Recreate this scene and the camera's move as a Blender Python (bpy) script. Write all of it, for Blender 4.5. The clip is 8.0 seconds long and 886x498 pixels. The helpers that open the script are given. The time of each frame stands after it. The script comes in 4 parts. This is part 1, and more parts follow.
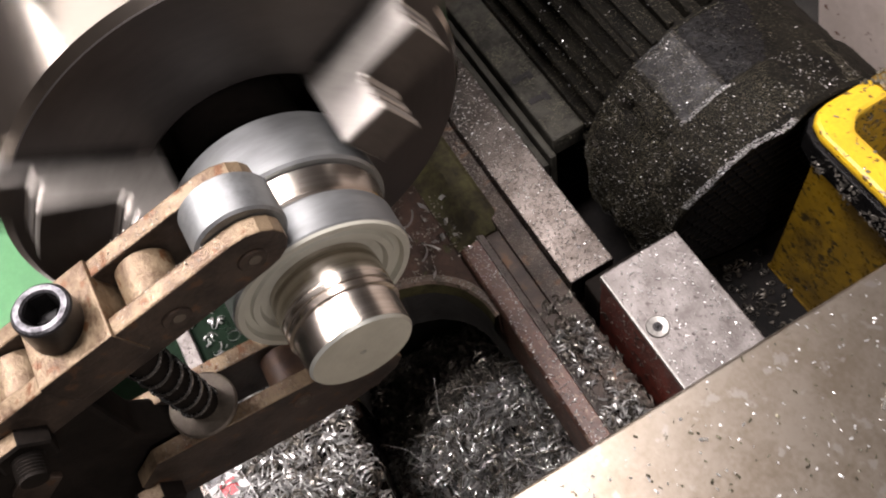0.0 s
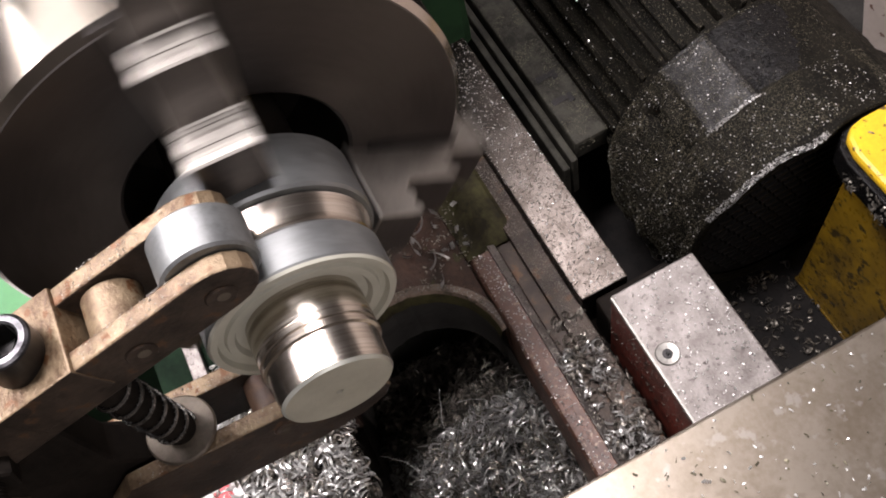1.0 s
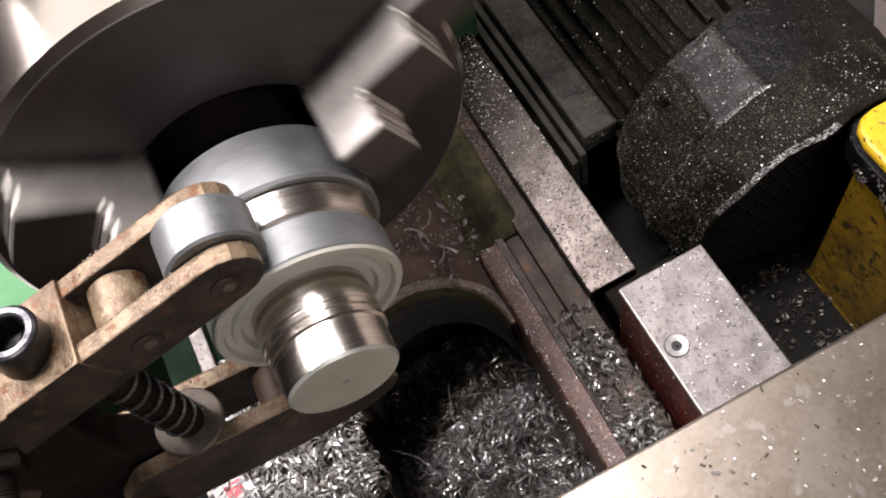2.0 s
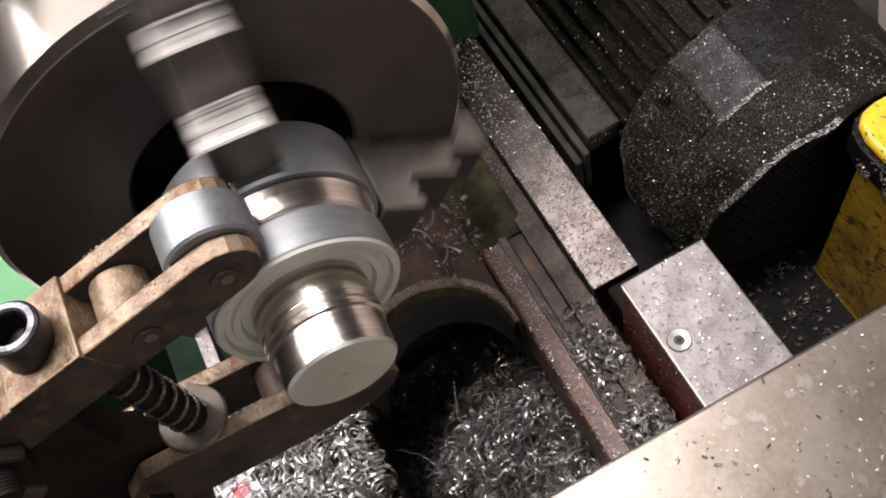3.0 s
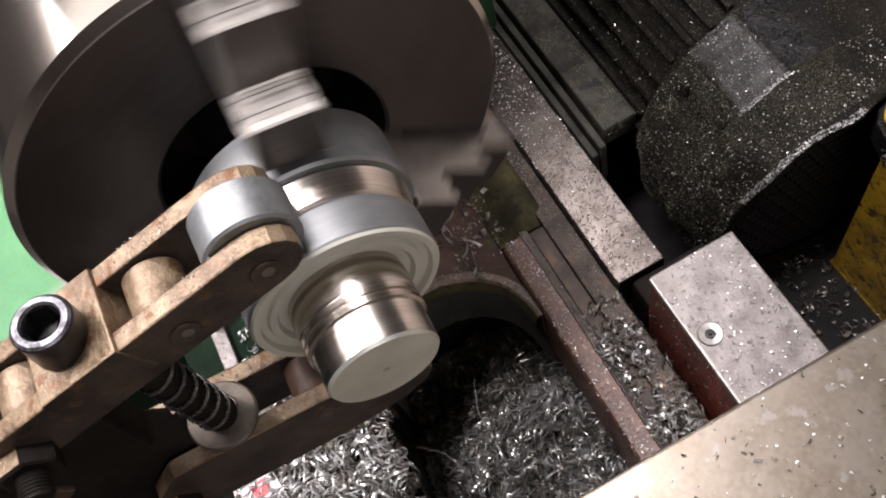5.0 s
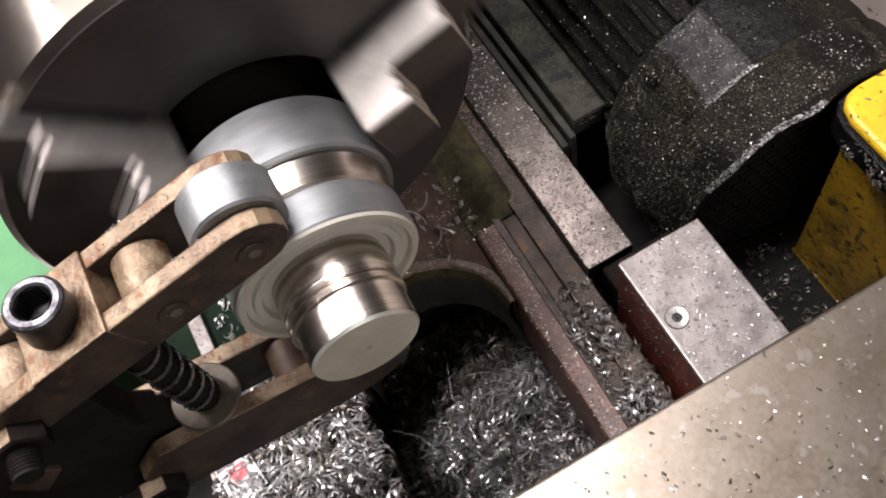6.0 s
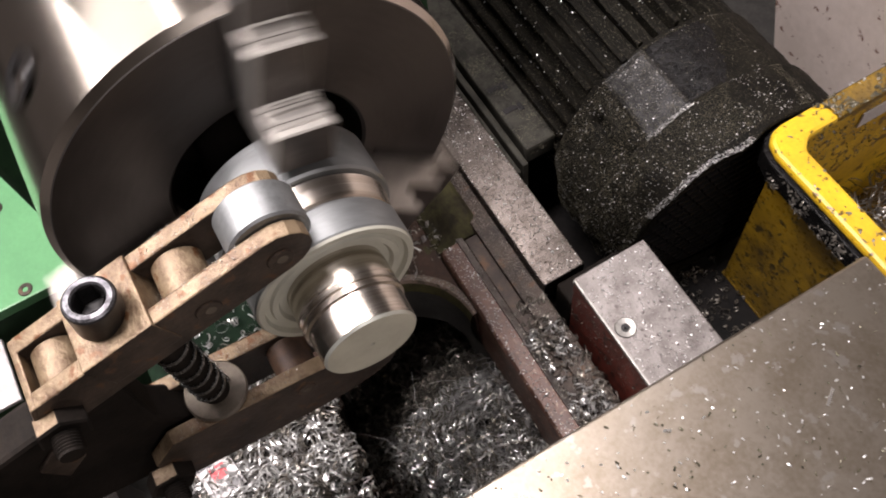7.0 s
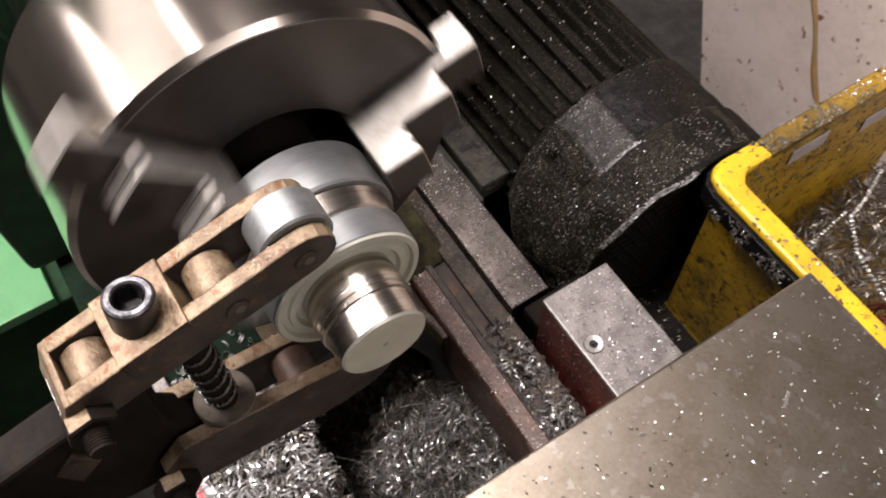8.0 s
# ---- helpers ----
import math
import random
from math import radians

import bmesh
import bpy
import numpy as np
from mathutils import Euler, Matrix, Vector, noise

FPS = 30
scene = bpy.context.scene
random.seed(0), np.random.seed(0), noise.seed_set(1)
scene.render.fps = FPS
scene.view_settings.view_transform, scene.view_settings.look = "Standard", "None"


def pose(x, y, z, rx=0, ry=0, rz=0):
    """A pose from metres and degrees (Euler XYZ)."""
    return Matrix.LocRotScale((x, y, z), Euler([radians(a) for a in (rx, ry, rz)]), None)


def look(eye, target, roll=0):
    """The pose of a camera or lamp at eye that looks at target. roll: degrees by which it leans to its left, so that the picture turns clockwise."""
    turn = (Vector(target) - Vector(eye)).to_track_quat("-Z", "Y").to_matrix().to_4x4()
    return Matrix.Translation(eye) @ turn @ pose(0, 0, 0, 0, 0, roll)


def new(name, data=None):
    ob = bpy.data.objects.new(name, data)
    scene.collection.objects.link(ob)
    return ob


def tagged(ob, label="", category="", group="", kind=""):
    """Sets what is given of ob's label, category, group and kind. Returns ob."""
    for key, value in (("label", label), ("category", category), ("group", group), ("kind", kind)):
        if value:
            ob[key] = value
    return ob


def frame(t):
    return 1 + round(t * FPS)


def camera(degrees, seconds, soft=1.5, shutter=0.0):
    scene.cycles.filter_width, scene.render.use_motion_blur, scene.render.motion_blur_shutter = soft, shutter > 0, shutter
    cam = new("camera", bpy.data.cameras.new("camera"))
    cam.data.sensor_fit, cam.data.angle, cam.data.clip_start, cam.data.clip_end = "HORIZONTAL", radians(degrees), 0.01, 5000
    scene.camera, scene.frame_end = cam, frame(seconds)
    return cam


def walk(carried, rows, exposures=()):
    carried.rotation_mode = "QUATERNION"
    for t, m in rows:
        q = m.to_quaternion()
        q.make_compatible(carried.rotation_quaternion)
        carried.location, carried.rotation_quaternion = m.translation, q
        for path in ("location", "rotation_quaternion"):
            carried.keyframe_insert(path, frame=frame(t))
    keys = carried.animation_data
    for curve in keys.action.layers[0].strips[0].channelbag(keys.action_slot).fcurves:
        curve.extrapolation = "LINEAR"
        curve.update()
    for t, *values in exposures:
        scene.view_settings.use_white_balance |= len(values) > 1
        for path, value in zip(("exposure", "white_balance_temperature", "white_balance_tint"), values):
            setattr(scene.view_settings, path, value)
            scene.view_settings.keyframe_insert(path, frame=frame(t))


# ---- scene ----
cam = camera(53.9, 8.0, soft=1.85, shutter=0.5)
PATH = [
    (0, (0.153, -0.11, 0.402), (-0.768, 0.112, -1.36), -18.0),
    (0.5, (0.14, -0.093, 0.397), (-0.772, 0.045, -1.377), -20.5),
    (1, (0.14, -0.088, 0.394), (-0.781, 0.043, -1.376), -20.8),
    (1.5, (0.14, -0.088, 0.393), (-0.78, 0.026, -1.378), -21.8),
    (3, (0.149, -0.086, 0.392), (-0.805, 0.006, -1.364), -24.2),
    (3.5, (0.148, -0.087, 0.393), (-0.812, -0.002, -1.36), -24.7),
    (4, (0.144, -0.09, 0.391), (-0.816, -0.002, -1.361), -24.4),
    (4.5, (0.14, -0.096, 0.386), (-0.818, -0.01, -1.367), -24.6),
    (6, (0.145, -0.103, 0.394), (-0.752, 0.048, -1.387), -20.9),
    (6.5, (0.152, -0.116, 0.419), (-0.748, 0.106, -1.353), -16.6),
    (7, (0.157, -0.127, 0.431), (-0.709, 0.185, -1.344), -11.0),
    (7.5, (0.158, -0.139, 0.439), (-0.692, 0.241, -1.331), -6.9),
    (8, (0.164, -0.166, 0.445), (-0.701, 0.36, -1.28), -1.3),
]
walk(cam, [(t, look(eye, target, roll)) for t, eye, target, roll in PATH],
     exposures=[(0, 0, 6400, 10), (1.5, 0, 6260, 10), (4.5, 0, 6200, 10), (6.5, 0, 6320, 10), (8, 0, 6500, 10)])

# ---- world and light ----
world = bpy.data.worlds.new("workshop_air")
scene.world = world
world.use_nodes = True
world.node_tree.nodes["Background"].inputs["Color"].default_value = (0.86, 0.85, 1.08, 1)
world.node_tree.nodes["Background"].inputs["Strength"].default_value = 0.16
scene.view_settings.exposure = 0.0


def area_lamp(name, eye, target, sx, sy, watts, colour):
    data = bpy.data.lights.new(name, "AREA")
    data.shape, data.size, data.size_y, data.energy, data.color = "RECTANGLE", sx, sy, watts, colour
    ob = new(name, data)
    ob.matrix_world = look(eye, target) if target else pose(*eye)
    return ob


WARM = (1.0, 0.895, 0.885)
# Lamps sit where highlights on the steel point; their fittings are assumed.
area_lamp("machine_lamp", (-0.29, -0.50, 0.74), (0.03, -0.10, 0.10), 0.24, 0.18, 7.0, WARM)
area_lamp("front_tube", (-1.05, -0.93, 0.76, 52), None, 0.90, 0.05, 3.2, (1.0, 0.92, 0.92))
area_lamp("aisle_tube", (-0.95, -0.30, 1.38, 8), None, 0.90, 0.08, 4.0, WARM)
# Unseen broad fill added for the tan glow on chuck and jaws.
area_lamp("wide_front_fill", (-1.75, -1.30, 1.55), (0.0, -0.1, 0.1), 1.60, 1.30, 15.0, (1.0, 0.90, 0.86))
area_lamp("headstock_tube", (-0.56, 0.16, 1.25), (0.0, -0.05, 0.0), 0.36, 0.46, 10.5, WARM)
area_lamp("bench_tube", (-0.18, -0.44, 1.50), None, 0.20, 0.80, 32.0, WARM)
# Unseen fill added to light the faces that look along +x.
area_lamp("tail_side_fill", (1.35, 0.25, 1.55), (0.0, 0.0, 0.0), 1.2, 0.30, 11.0, WARM)

# ---- materials ----


class Mat:
    """A procedural material: colour variation at two scales, roughness variation and bump."""

    def __init__(self, name, base, dark, metal=0.0, rough=0.5, rough_var=0.15, coarse=20.0, fine=300.0, bump=0.3, depth=0.0006,
                 stretch=(1, 1, 1), mix=(0.35, 0.65), spots=None, spot_scale=120.0, spot_at=0.62, spec=0.5):
        m = bpy.data.materials.new(name)
        m.use_nodes = True
        self.m, nt = m, m.node_tree
        n, l = nt.nodes, nt.links
        bsdf = n["Principled BSDF"]
        tex = n.new("ShaderNodeTexCoord")
        mp = n.new("ShaderNodeMapping")
        mp.inputs["Scale"].default_value = stretch
        l.new(tex.outputs["Object"], mp.inputs["Vector"])

        def noise_node(scale, detail=6.0, rgh=0.6):
            q = n.new("ShaderNodeTexNoise")
            q.inputs["Scale"].default_value, q.inputs["Detail"].default_value, q.inputs["Roughness"].default_value = scale, detail, rgh
            l.new(mp.outputs["Vector"], q.inputs["Vector"])
            return q.outputs["Fac"]

        def ramp(fac, a, b):
            q = n.new("ShaderNodeMapRange")
            q.inputs["From Min"].default_value, q.inputs["From Max"].default_value = a, b
            l.new(fac, q.inputs["Value"])
            return q.outputs["Result"]

        def blend(fac, a, b):
            q = n.new("ShaderNodeMix")
            q.data_type = "RGBA"
            l.new(fac, q.inputs["Factor"])
            for k, v in ((6, a), (7, b)):
                if isinstance(v, tuple):
                    q.inputs[k].default_value = (*v, 1)
                else:
                    l.new(v, q.inputs[k])
            return q.outputs[2]

        big, small = noise_node(coarse), noise_node(fine, 3.0)
        add = n.new("ShaderNodeMath")
        add.operation = "MULTIPLY_ADD"
        l.new(small, add.inputs[0])
        add.inputs[1].default_value = 0.45
        l.new(big, add.inputs[2])
        fac = ramp(add.outputs[0], mix[0] + 0.22, mix[1] + 0.22)
        colour = blend(fac, dark, base)
        rmap = n.new("ShaderNodeMapRange")
        rmap.inputs["To Min"].default_value, rmap.inputs["To Max"].default_value = max(0.03, rough - rough_var), min(1, rough + rough_var)
        l.new(small, rmap.inputs["Value"])
        if spots:
            sp = ramp(noise_node(spot_scale, 4.0, 0.55), spot_at, spot_at + 0.05)
            colour = blend(sp, colour, spots)
        l.new(colour, bsdf.inputs["Base Color"])
        l.new(rmap.outputs["Result"], bsdf.inputs["Roughness"])
        bsdf.inputs["Metallic"].default_value = metal
        bsdf.inputs["Specular IOR Level"].default_value = spec
        bp = n.new("ShaderNodeBump")
        bp.inputs["Strength"].default_value, bp.inputs["Distance"].default_value = bump, depth
        l.new(add.outputs[0], bp.inputs["Height"])
        l.new(bp.outputs["Normal"], bsdf.inputs["Normal"])


STEEL = Mat("ground_steel", (0.62, 0.60, 0.57), (0.50, 0.48, 0.45), 1.0, 0.27, 0.08, 30, 700, 0.12, 0.0002).m
TURNED = Mat("turned_steel", (0.62, 0.585, 0.53), (0.42, 0.37, 0.315), 1.0, 0.24, 0.07, 30, 160, 0.22, 0.00012, (12, 0.12, 0.12)).m
ZINC = Mat("dull_zinc_steel", (0.270, 0.284, 0.286), (0.190, 0.198, 0.200), 0.80, 0.47, 0.10, 70, 600, 0.10, 0.00015, (1.5, 1, 1)).m
END_FACE = Mat("faced_steel", (0.58, 0.60, 0.54), (0.48, 0.50, 0.45), 0.8, 0.40, 0.08, 60, 900, 0.12, 0.0002).m
CHUCK = Mat("chuck_steel", (0.54, 0.49, 0.43), (0.43, 0.385, 0.34), 1.0, 0.17, 0.05, 12, 500, 0.05, 0.0002).m
# Chuck face, and jaw steps darkened for the dim side they mirror.
CHUCK_FACE = Mat("oily_and_mirrored_dark_face", (0.125, 0.113, 0.106), (0.078, 0.070, 0.067), 0.9, 0.42, 0.08, 18, 400, 0.1, 0.0002).m
JAW = Mat("hardened_jaw_steel", (0.47, 0.45, 0.415), (0.33, 0.315, 0.288), 0.90, 0.45, 0.06, 60, 600, 0.15, 0.0002).m
RUSTY = Mat("rusty_steel", (0.220, 0.163, 0.101), (0.080, 0.047, 0.026), 0.4, 0.46, 0.2, 100, 700, 0.9, 0.0007, mix=(0.33, 0.60), spots=(0.115, 0.052, 0.021), spot_scale=170, spot_at=0.60).m
RUST_DARK = Mat("dark_rust", (0.09, 0.052, 0.032), (0.035, 0.021, 0.014), 0.3, 0.55, 0.15, 120, 700, 0.5, 0.0005).m
# Black of grimy parts, and of the shadow in the chuck's bore.
GRIME_AND_SHADE = Mat("black_grime_and_shade", (0.018, 0.0148, 0.0125), (0.009, 0.0078, 0.0068), 0.0, 0.68, 0.15, 50, 400, 0.5, 0.0006, spec=0.06).m
WASHER = Mat("worn_grey_washer", (0.15, 0.128, 0.10), (0.075, 0.062, 0.048), 0.4, 0.52, 0.12, 90, 600, 0.3, 0.0003).m
SPRING = Mat("oiled_spring_steel", (0.30, 0.295, 0.285), (0.12, 0.118, 0.112), 0.9, 0.26, 0.08, 120, 700, 0.15, 0.0002).m
SEAL = Mat("pale_seal_ring", (0.55, 0.55, 0.47), (0.46, 0.46, 0.39), 0.1, 0.45, 0.08, 60, 500, 0.15, 0.0002).m
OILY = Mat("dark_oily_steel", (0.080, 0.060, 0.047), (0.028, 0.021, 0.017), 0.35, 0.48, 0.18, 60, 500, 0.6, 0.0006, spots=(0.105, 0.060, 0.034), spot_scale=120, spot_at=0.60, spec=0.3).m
BLACK_OXIDE = Mat("black_oxide_steel", (0.035, 0.033, 0.034), (0.02, 0.02, 0.02), 0.7, 0.32, 0.1, 80, 600, 0.15, 0.0002).m
WORN_BRIGHT = Mat("worn_screw_head", (0.22, 0.22, 0.235), (0.045, 0.044, 0.048), 0.95, 0.46, 0.15, 260, 900, 0.4, 0.0003).m
BED_WAY = Mat("worn_bed_way", (0.088, 0.077, 0.069), (0.040, 0.033, 0.028), 0.88, 0.25, 0.07, 70, 900, 0.12, 0.0003, spots=(0.030, 0.024, 0.020), spot_scale=420, spot_at=0.57).m
PLATE = Mat("ground_saddle_plate", (0.275, 0.243, 0.200), (0.205, 0.172, 0.130), 0.95, 0.34, 0.07, 42, 420, 0.24, 0.0003, mix=(0.30, 0.62), spots=(0.31, 0.285, 0.25), spot_scale=95, spot_at=0.60).m
BLOCK_TOP = Mat("oily_ground_block", (0.27, 0.252, 0.240), (0.135, 0.122, 0.114), 0.8, 0.44, 0.16, 70, 700, 0.4, 0.0004, spots=(0.085, 0.075, 0.07), spot_scale=330, spot_at=0.60).m
RED_PAINT = Mat("dark_red_paint", (0.200, 0.044, 0.030), (0.085, 0.026, 0.019), 0.0, 0.45, 0.15, 60, 500, 0.4, 0.0005, spots=(0.035, 0.018, 0.014), spot_scale=110, spot_at=0.58, spec=0.35).m
RAIL = Mat("red_brown_rail", (0.135, 0.066, 0.044), (0.062, 0.034, 0.025), 0.15, 0.45, 0.15, 70, 500, 0.4, 0.0005, spots=(0.27, 0.20, 0.15), spot_scale=360, spot_at=0.60).m
# Darkened green: the shadow of chuck and tool is in the colour.
BASE_GREEN_SHADED = Mat("shadowed_base_green_paint", (0.010, 0.022, 0.012), (0.005, 0.010, 0.006), 0.0, 0.7, 0.1, 50, 300, 0.4, 0.0006, spec=0.05).m
CASTING = Mat("grimy_green_casting", (0.072, 0.067, 0.028), (0.022, 0.018, 0.011), 0.0, 0.75, 0.15, 50, 300, 0.6, 0.0012, spec=0.2).m
RIM = Mat("worn_brown_casting_edge", (0.17, 0.125, 0.095), (0.07, 0.05, 0.036), 0.2, 0.55, 0.2, 80, 500, 0.8, 0.0008, spots=(0.05, 0.04, 0.025), spot_scale=220, spot_at=0.58).m
DISH = Mat("worn_bright_screw_dish", (0.46, 0.45, 0.42), (0.30, 0.29, 0.27), 0.8, 0.45, 0.1, 200, 900, 0.2, 0.0002).m
WEB = Mat("grimy_red_brown_casting", (0.078, 0.046, 0.034), (0.026, 0.018, 0.013), 0.0, 0.62, 0.2, 60, 350, 0.9, 0.0016, spots=(0.055, 0.052, 0.022), spot_scale=70, spot_at=0.60, spec=0.2).m
PIT = Mat("black_oily_casting", (0.058, 0.056, 0.052), (0.034, 0.033, 0.031), 0.0, 0.6, 0.2, 40, 300, 0.6, 0.001, spec=0.06).m
GREEN = Mat("green_machine_paint", (0.105, 0.31, 0.125), (0.085, 0.26, 0.105), 0.0, 0.35, 0.08, 30, 300, 0.15, 0.0004).m
# Darker copy of GREEN; the shade on upright faces is in the colour.
GREEN_SHADED = Mat("shaded_green_machine_paint", (0.022, 0.062, 0.026), (0.013, 0.036, 0.017), 0.0, 0.7, 0.1, 30, 300, 0.2, 0.0004, spec=0.2).m
MOTOR = Mat("grimy_motor_casting", (0.011, 0.010, 0.0076), (0.0045, 0.0042, 0.0036), 0.0, 0.62, 0.2, 45, 500, 0.9, 0.0014, spots=(0.10, 0.088, 0.062), spot_scale=1000, spot_at=0.61, spec=0.06).m
PAD_GREY = Mat("grey_dusty_cowl_metal", (0.030, 0.030, 0.031), (0.011, 0.011, 0.012), 0.3, 0.48, 0.15, 70, 700, 0.7, 0.0008, spots=(0.20, 0.195, 0.18), spot_scale=900, spot_at=0.62, spec=0.3).m
FOOT = Mat("grimy_grey_green_foot", (0.056, 0.054, 0.044), (0.018, 0.0175, 0.014), 0.0, 0.6, 0.2, 50, 400, 0.8, 0.001, spots=(0.10, 0.09, 0.07), spot_scale=900, spot_at=0.64, spec=0.15).m
WET = Mat("black_wet_oil", (0.008, 0.0075, 0.0075), (0.004, 0.004, 0.0042), 0.0, 0.24, 0.12, 70, 500, 1.0, 0.0022, spec=0.16).m
MOTOR_DARK = Mat("black_motor_grille", (0.02, 0.018, 0.017), (0.01, 0.01, 0.01), 0.1, 0.5, 0.2, 60, 400, 0.5, 0.001, spec=0.1).m
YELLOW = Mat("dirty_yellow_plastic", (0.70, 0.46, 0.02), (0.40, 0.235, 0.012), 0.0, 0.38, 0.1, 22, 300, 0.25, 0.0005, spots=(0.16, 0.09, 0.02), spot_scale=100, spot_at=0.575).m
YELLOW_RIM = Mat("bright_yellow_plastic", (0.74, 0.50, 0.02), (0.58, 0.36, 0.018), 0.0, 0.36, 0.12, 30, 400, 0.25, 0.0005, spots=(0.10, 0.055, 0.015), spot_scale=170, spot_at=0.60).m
YELLOW_DARK = Mat("stained_and_shaded_yellow_plastic", (0.32, 0.19, 0.013), (0.10, 0.062, 0.012), 0.0, 0.3, 0.15, 24, 250, 0.4, 0.0008, spots=(0.05, 0.035, 0.012), spot_scale=140, spot_at=0.58).m
CHIP = Mat("bright_steel_swarf", (0.74, 0.74, 0.725), (0.48, 0.48, 0.47), 0.65, 0.31, 0.1, 200, 900, 0.1, 0.0001).m
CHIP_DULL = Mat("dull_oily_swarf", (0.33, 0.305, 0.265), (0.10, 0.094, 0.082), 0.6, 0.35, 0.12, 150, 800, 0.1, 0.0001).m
CHIP_FINE = Mat("fine_brown_swarf_dust", (0.20, 0.183, 0.124), (0.05, 0.046, 0.033), 0.4, 0.4, 0.12, 60, 800, 0.1, 0.0001).m
CHIP_RED = Mat("blued_copper_swarf", (0.30, 0.10, 0.06), (0.16, 0.05, 0.04), 0.7, 0.4, 0.12, 100, 800, 0.1, 0.0001).m
PANEL = Mat("stained_white_panel", (0.66, 0.58, 0.53), (0.55, 0.48, 0.43), 0.0, 0.5, 0.1, 14, 120, 0.1, 0.0004, spots=(0.16, 0.08, 0.055), spot_scale=75, spot_at=0.635).m
DRIP = Mat("dried_brown_drip", (0.36, 0.24, 0.11), (0.28, 0.18, 0.08), 0.0, 0.4, 0.1, 60, 400, 0.2, 0.0004).m
WALL = Mat("workshop_wall_paint", (0.47, 0.44, 0.42), (0.39, 0.365, 0.345), 0.0, 0.7, 0.1, 3, 40, 0.1, 0.001).m
FLOOR = Mat("workshop_concrete", (0.18, 0.17, 0.16), (0.12, 0.115, 0.11), 0.0, 0.7, 0.15, 3, 60, 0.3, 0.001).m
LABEL_WHITE = Mat("white_label", (0.58, 0.56, 0.56), (0.44, 0.42, 0.41), 0.0, 0.5, 0.1, 60, 400, 0.1, 0.0002).m
LABEL_RED = Mat("red_label", (0.62, 0.05, 0.06), (0.5, 0.04, 0.05), 0.0, 0.5, 0.1, 60, 400, 0.1, 0.0002).m

# ---- mesh helpers ----


def part(name, bm, material, parent=None, label="", smooth=True, m=None):
    """Links a bmesh as one mesh object under a thing or a part."""
    me = bpy.data.meshes.new(name)
    bmesh.ops.recalc_face_normals(bm, faces=bm.faces)
    bm.to_mesh(me)
    bm.free()
    me.materials.append(material)
    if smooth:
        me.shade_smooth()
        me.set_sharp_from_angle(angle=radians(20))
    ob = new(name, me)
    if parent:
        ob.parent = parent
    if m is not None:
        ob.matrix_basis = m
    if label:
        tagged(ob, label)
    return ob


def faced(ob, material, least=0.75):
    """Gives the faces of ob that look along x a second, darker material."""
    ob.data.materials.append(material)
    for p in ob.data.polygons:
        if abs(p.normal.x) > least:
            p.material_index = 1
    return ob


def thing(name, label, category, m=None, group="", kind=""):
    ob = new(name)
    ob.empty_display_size = 0.02
    if m is not None:
        ob.matrix_basis = m
    return tagged(ob, label, category, group, kind)


def bevel(bm, width, segments=2, angle=30):
    edges = [e for e in bm.edges if len(e.link_faces) == 2 and e.calc_face_angle(0) > radians(angle)]
    if width > 0 and edges:
        bmesh.ops.bevel(bm, geom=edges, offset=width, segments=segments, profile=0.5, affect="EDGES")
    return bm


def box(x0, x1, y0, y1, z0, z1, width=0.0008, bm=None):
    bm = bm or bmesh.new()
    r = bmesh.ops.create_cube(bm, size=1)
    bmesh.ops.transform(bm, verts=r["verts"], matrix=Matrix.Translation(((x0 + x1) / 2, (y0 + y1) / 2, (z0 + z1) / 2)) @ Matrix.Diagonal((x1 - x0, y1 - y0, z1 - z0, 1)))
    return bevel(bm, width)


def lathe(profile, n=64):
    """A body turned round the x axis from (x, r) pairs; ends at r = 0 are closed."""
    bm = bmesh.new()
    rings = []
    for x, r in profile:
        if r < 1e-6:
            rings.append([bm.verts.new((x, 0, 0))])
        else:
            rings.append([bm.verts.new((x, r * math.cos(2 * math.pi * k / n), r * math.sin(2 * math.pi * k / n))) for k in range(n)])
    for a, b in zip(rings, rings[1:]):
        for k in range(n):
            q = [a[k % len(a)], a[(k + 1) % len(a)], b[(k + 1) % len(b)], b[k % len(b)]]
            q = list(dict.fromkeys(q))
            if len(q) > 2:
                bm.faces.new(q)
    return bm


def prism(poly, x0, x1, width=0.0006):
    """A (y, z) outline drawn out along x."""
    bm = bmesh.new()
    a = [bm.verts.new((x0, y, z)) for y, z in poly]
    b = [bm.verts.new((x1, y, z)) for y, z in poly]
    n = len(poly)
    bm.faces.new(a)
    bm.faces.new(b)
    for k in range(n):
        bm.faces.new((a[k], a[(k + 1) % n], b[(k + 1) % n], b[k]))
    bmesh.ops.recalc_face_normals(bm, faces=bm.faces)
    return bevel(bm, width)


def slab(poly, z0, z1, width=0.0008):
    """An (x, y) outline drawn out along z."""
    bm = bmesh.new()
    a = [bm.verts.new((x, y, z0)) for x, y in poly]
    b = [bm.verts.new((x, y, z1)) for x, y in poly]
    n = len(poly)
    bm.faces.new(a)
    bm.faces.new(b)
    for k in range(n):
        bm.faces.new((a[k], a[(k + 1) % n], b[(k + 1) % n], b[k]))
    bmesh.ops.recalc_face_normals(bm, faces=bm.faces)
    return bevel(bm, width)


def arc(cy, cz, r, a0, a1, n):
    return [(cy + r * math.cos(radians(a0 + (a1 - a0) * k / n)), cz + r * math.sin(radians(a0 + (a1 - a0) * k / n))) for k in range(n + 1)]


AXIS = (-0.117, 0.158)
FACE = -0.0405

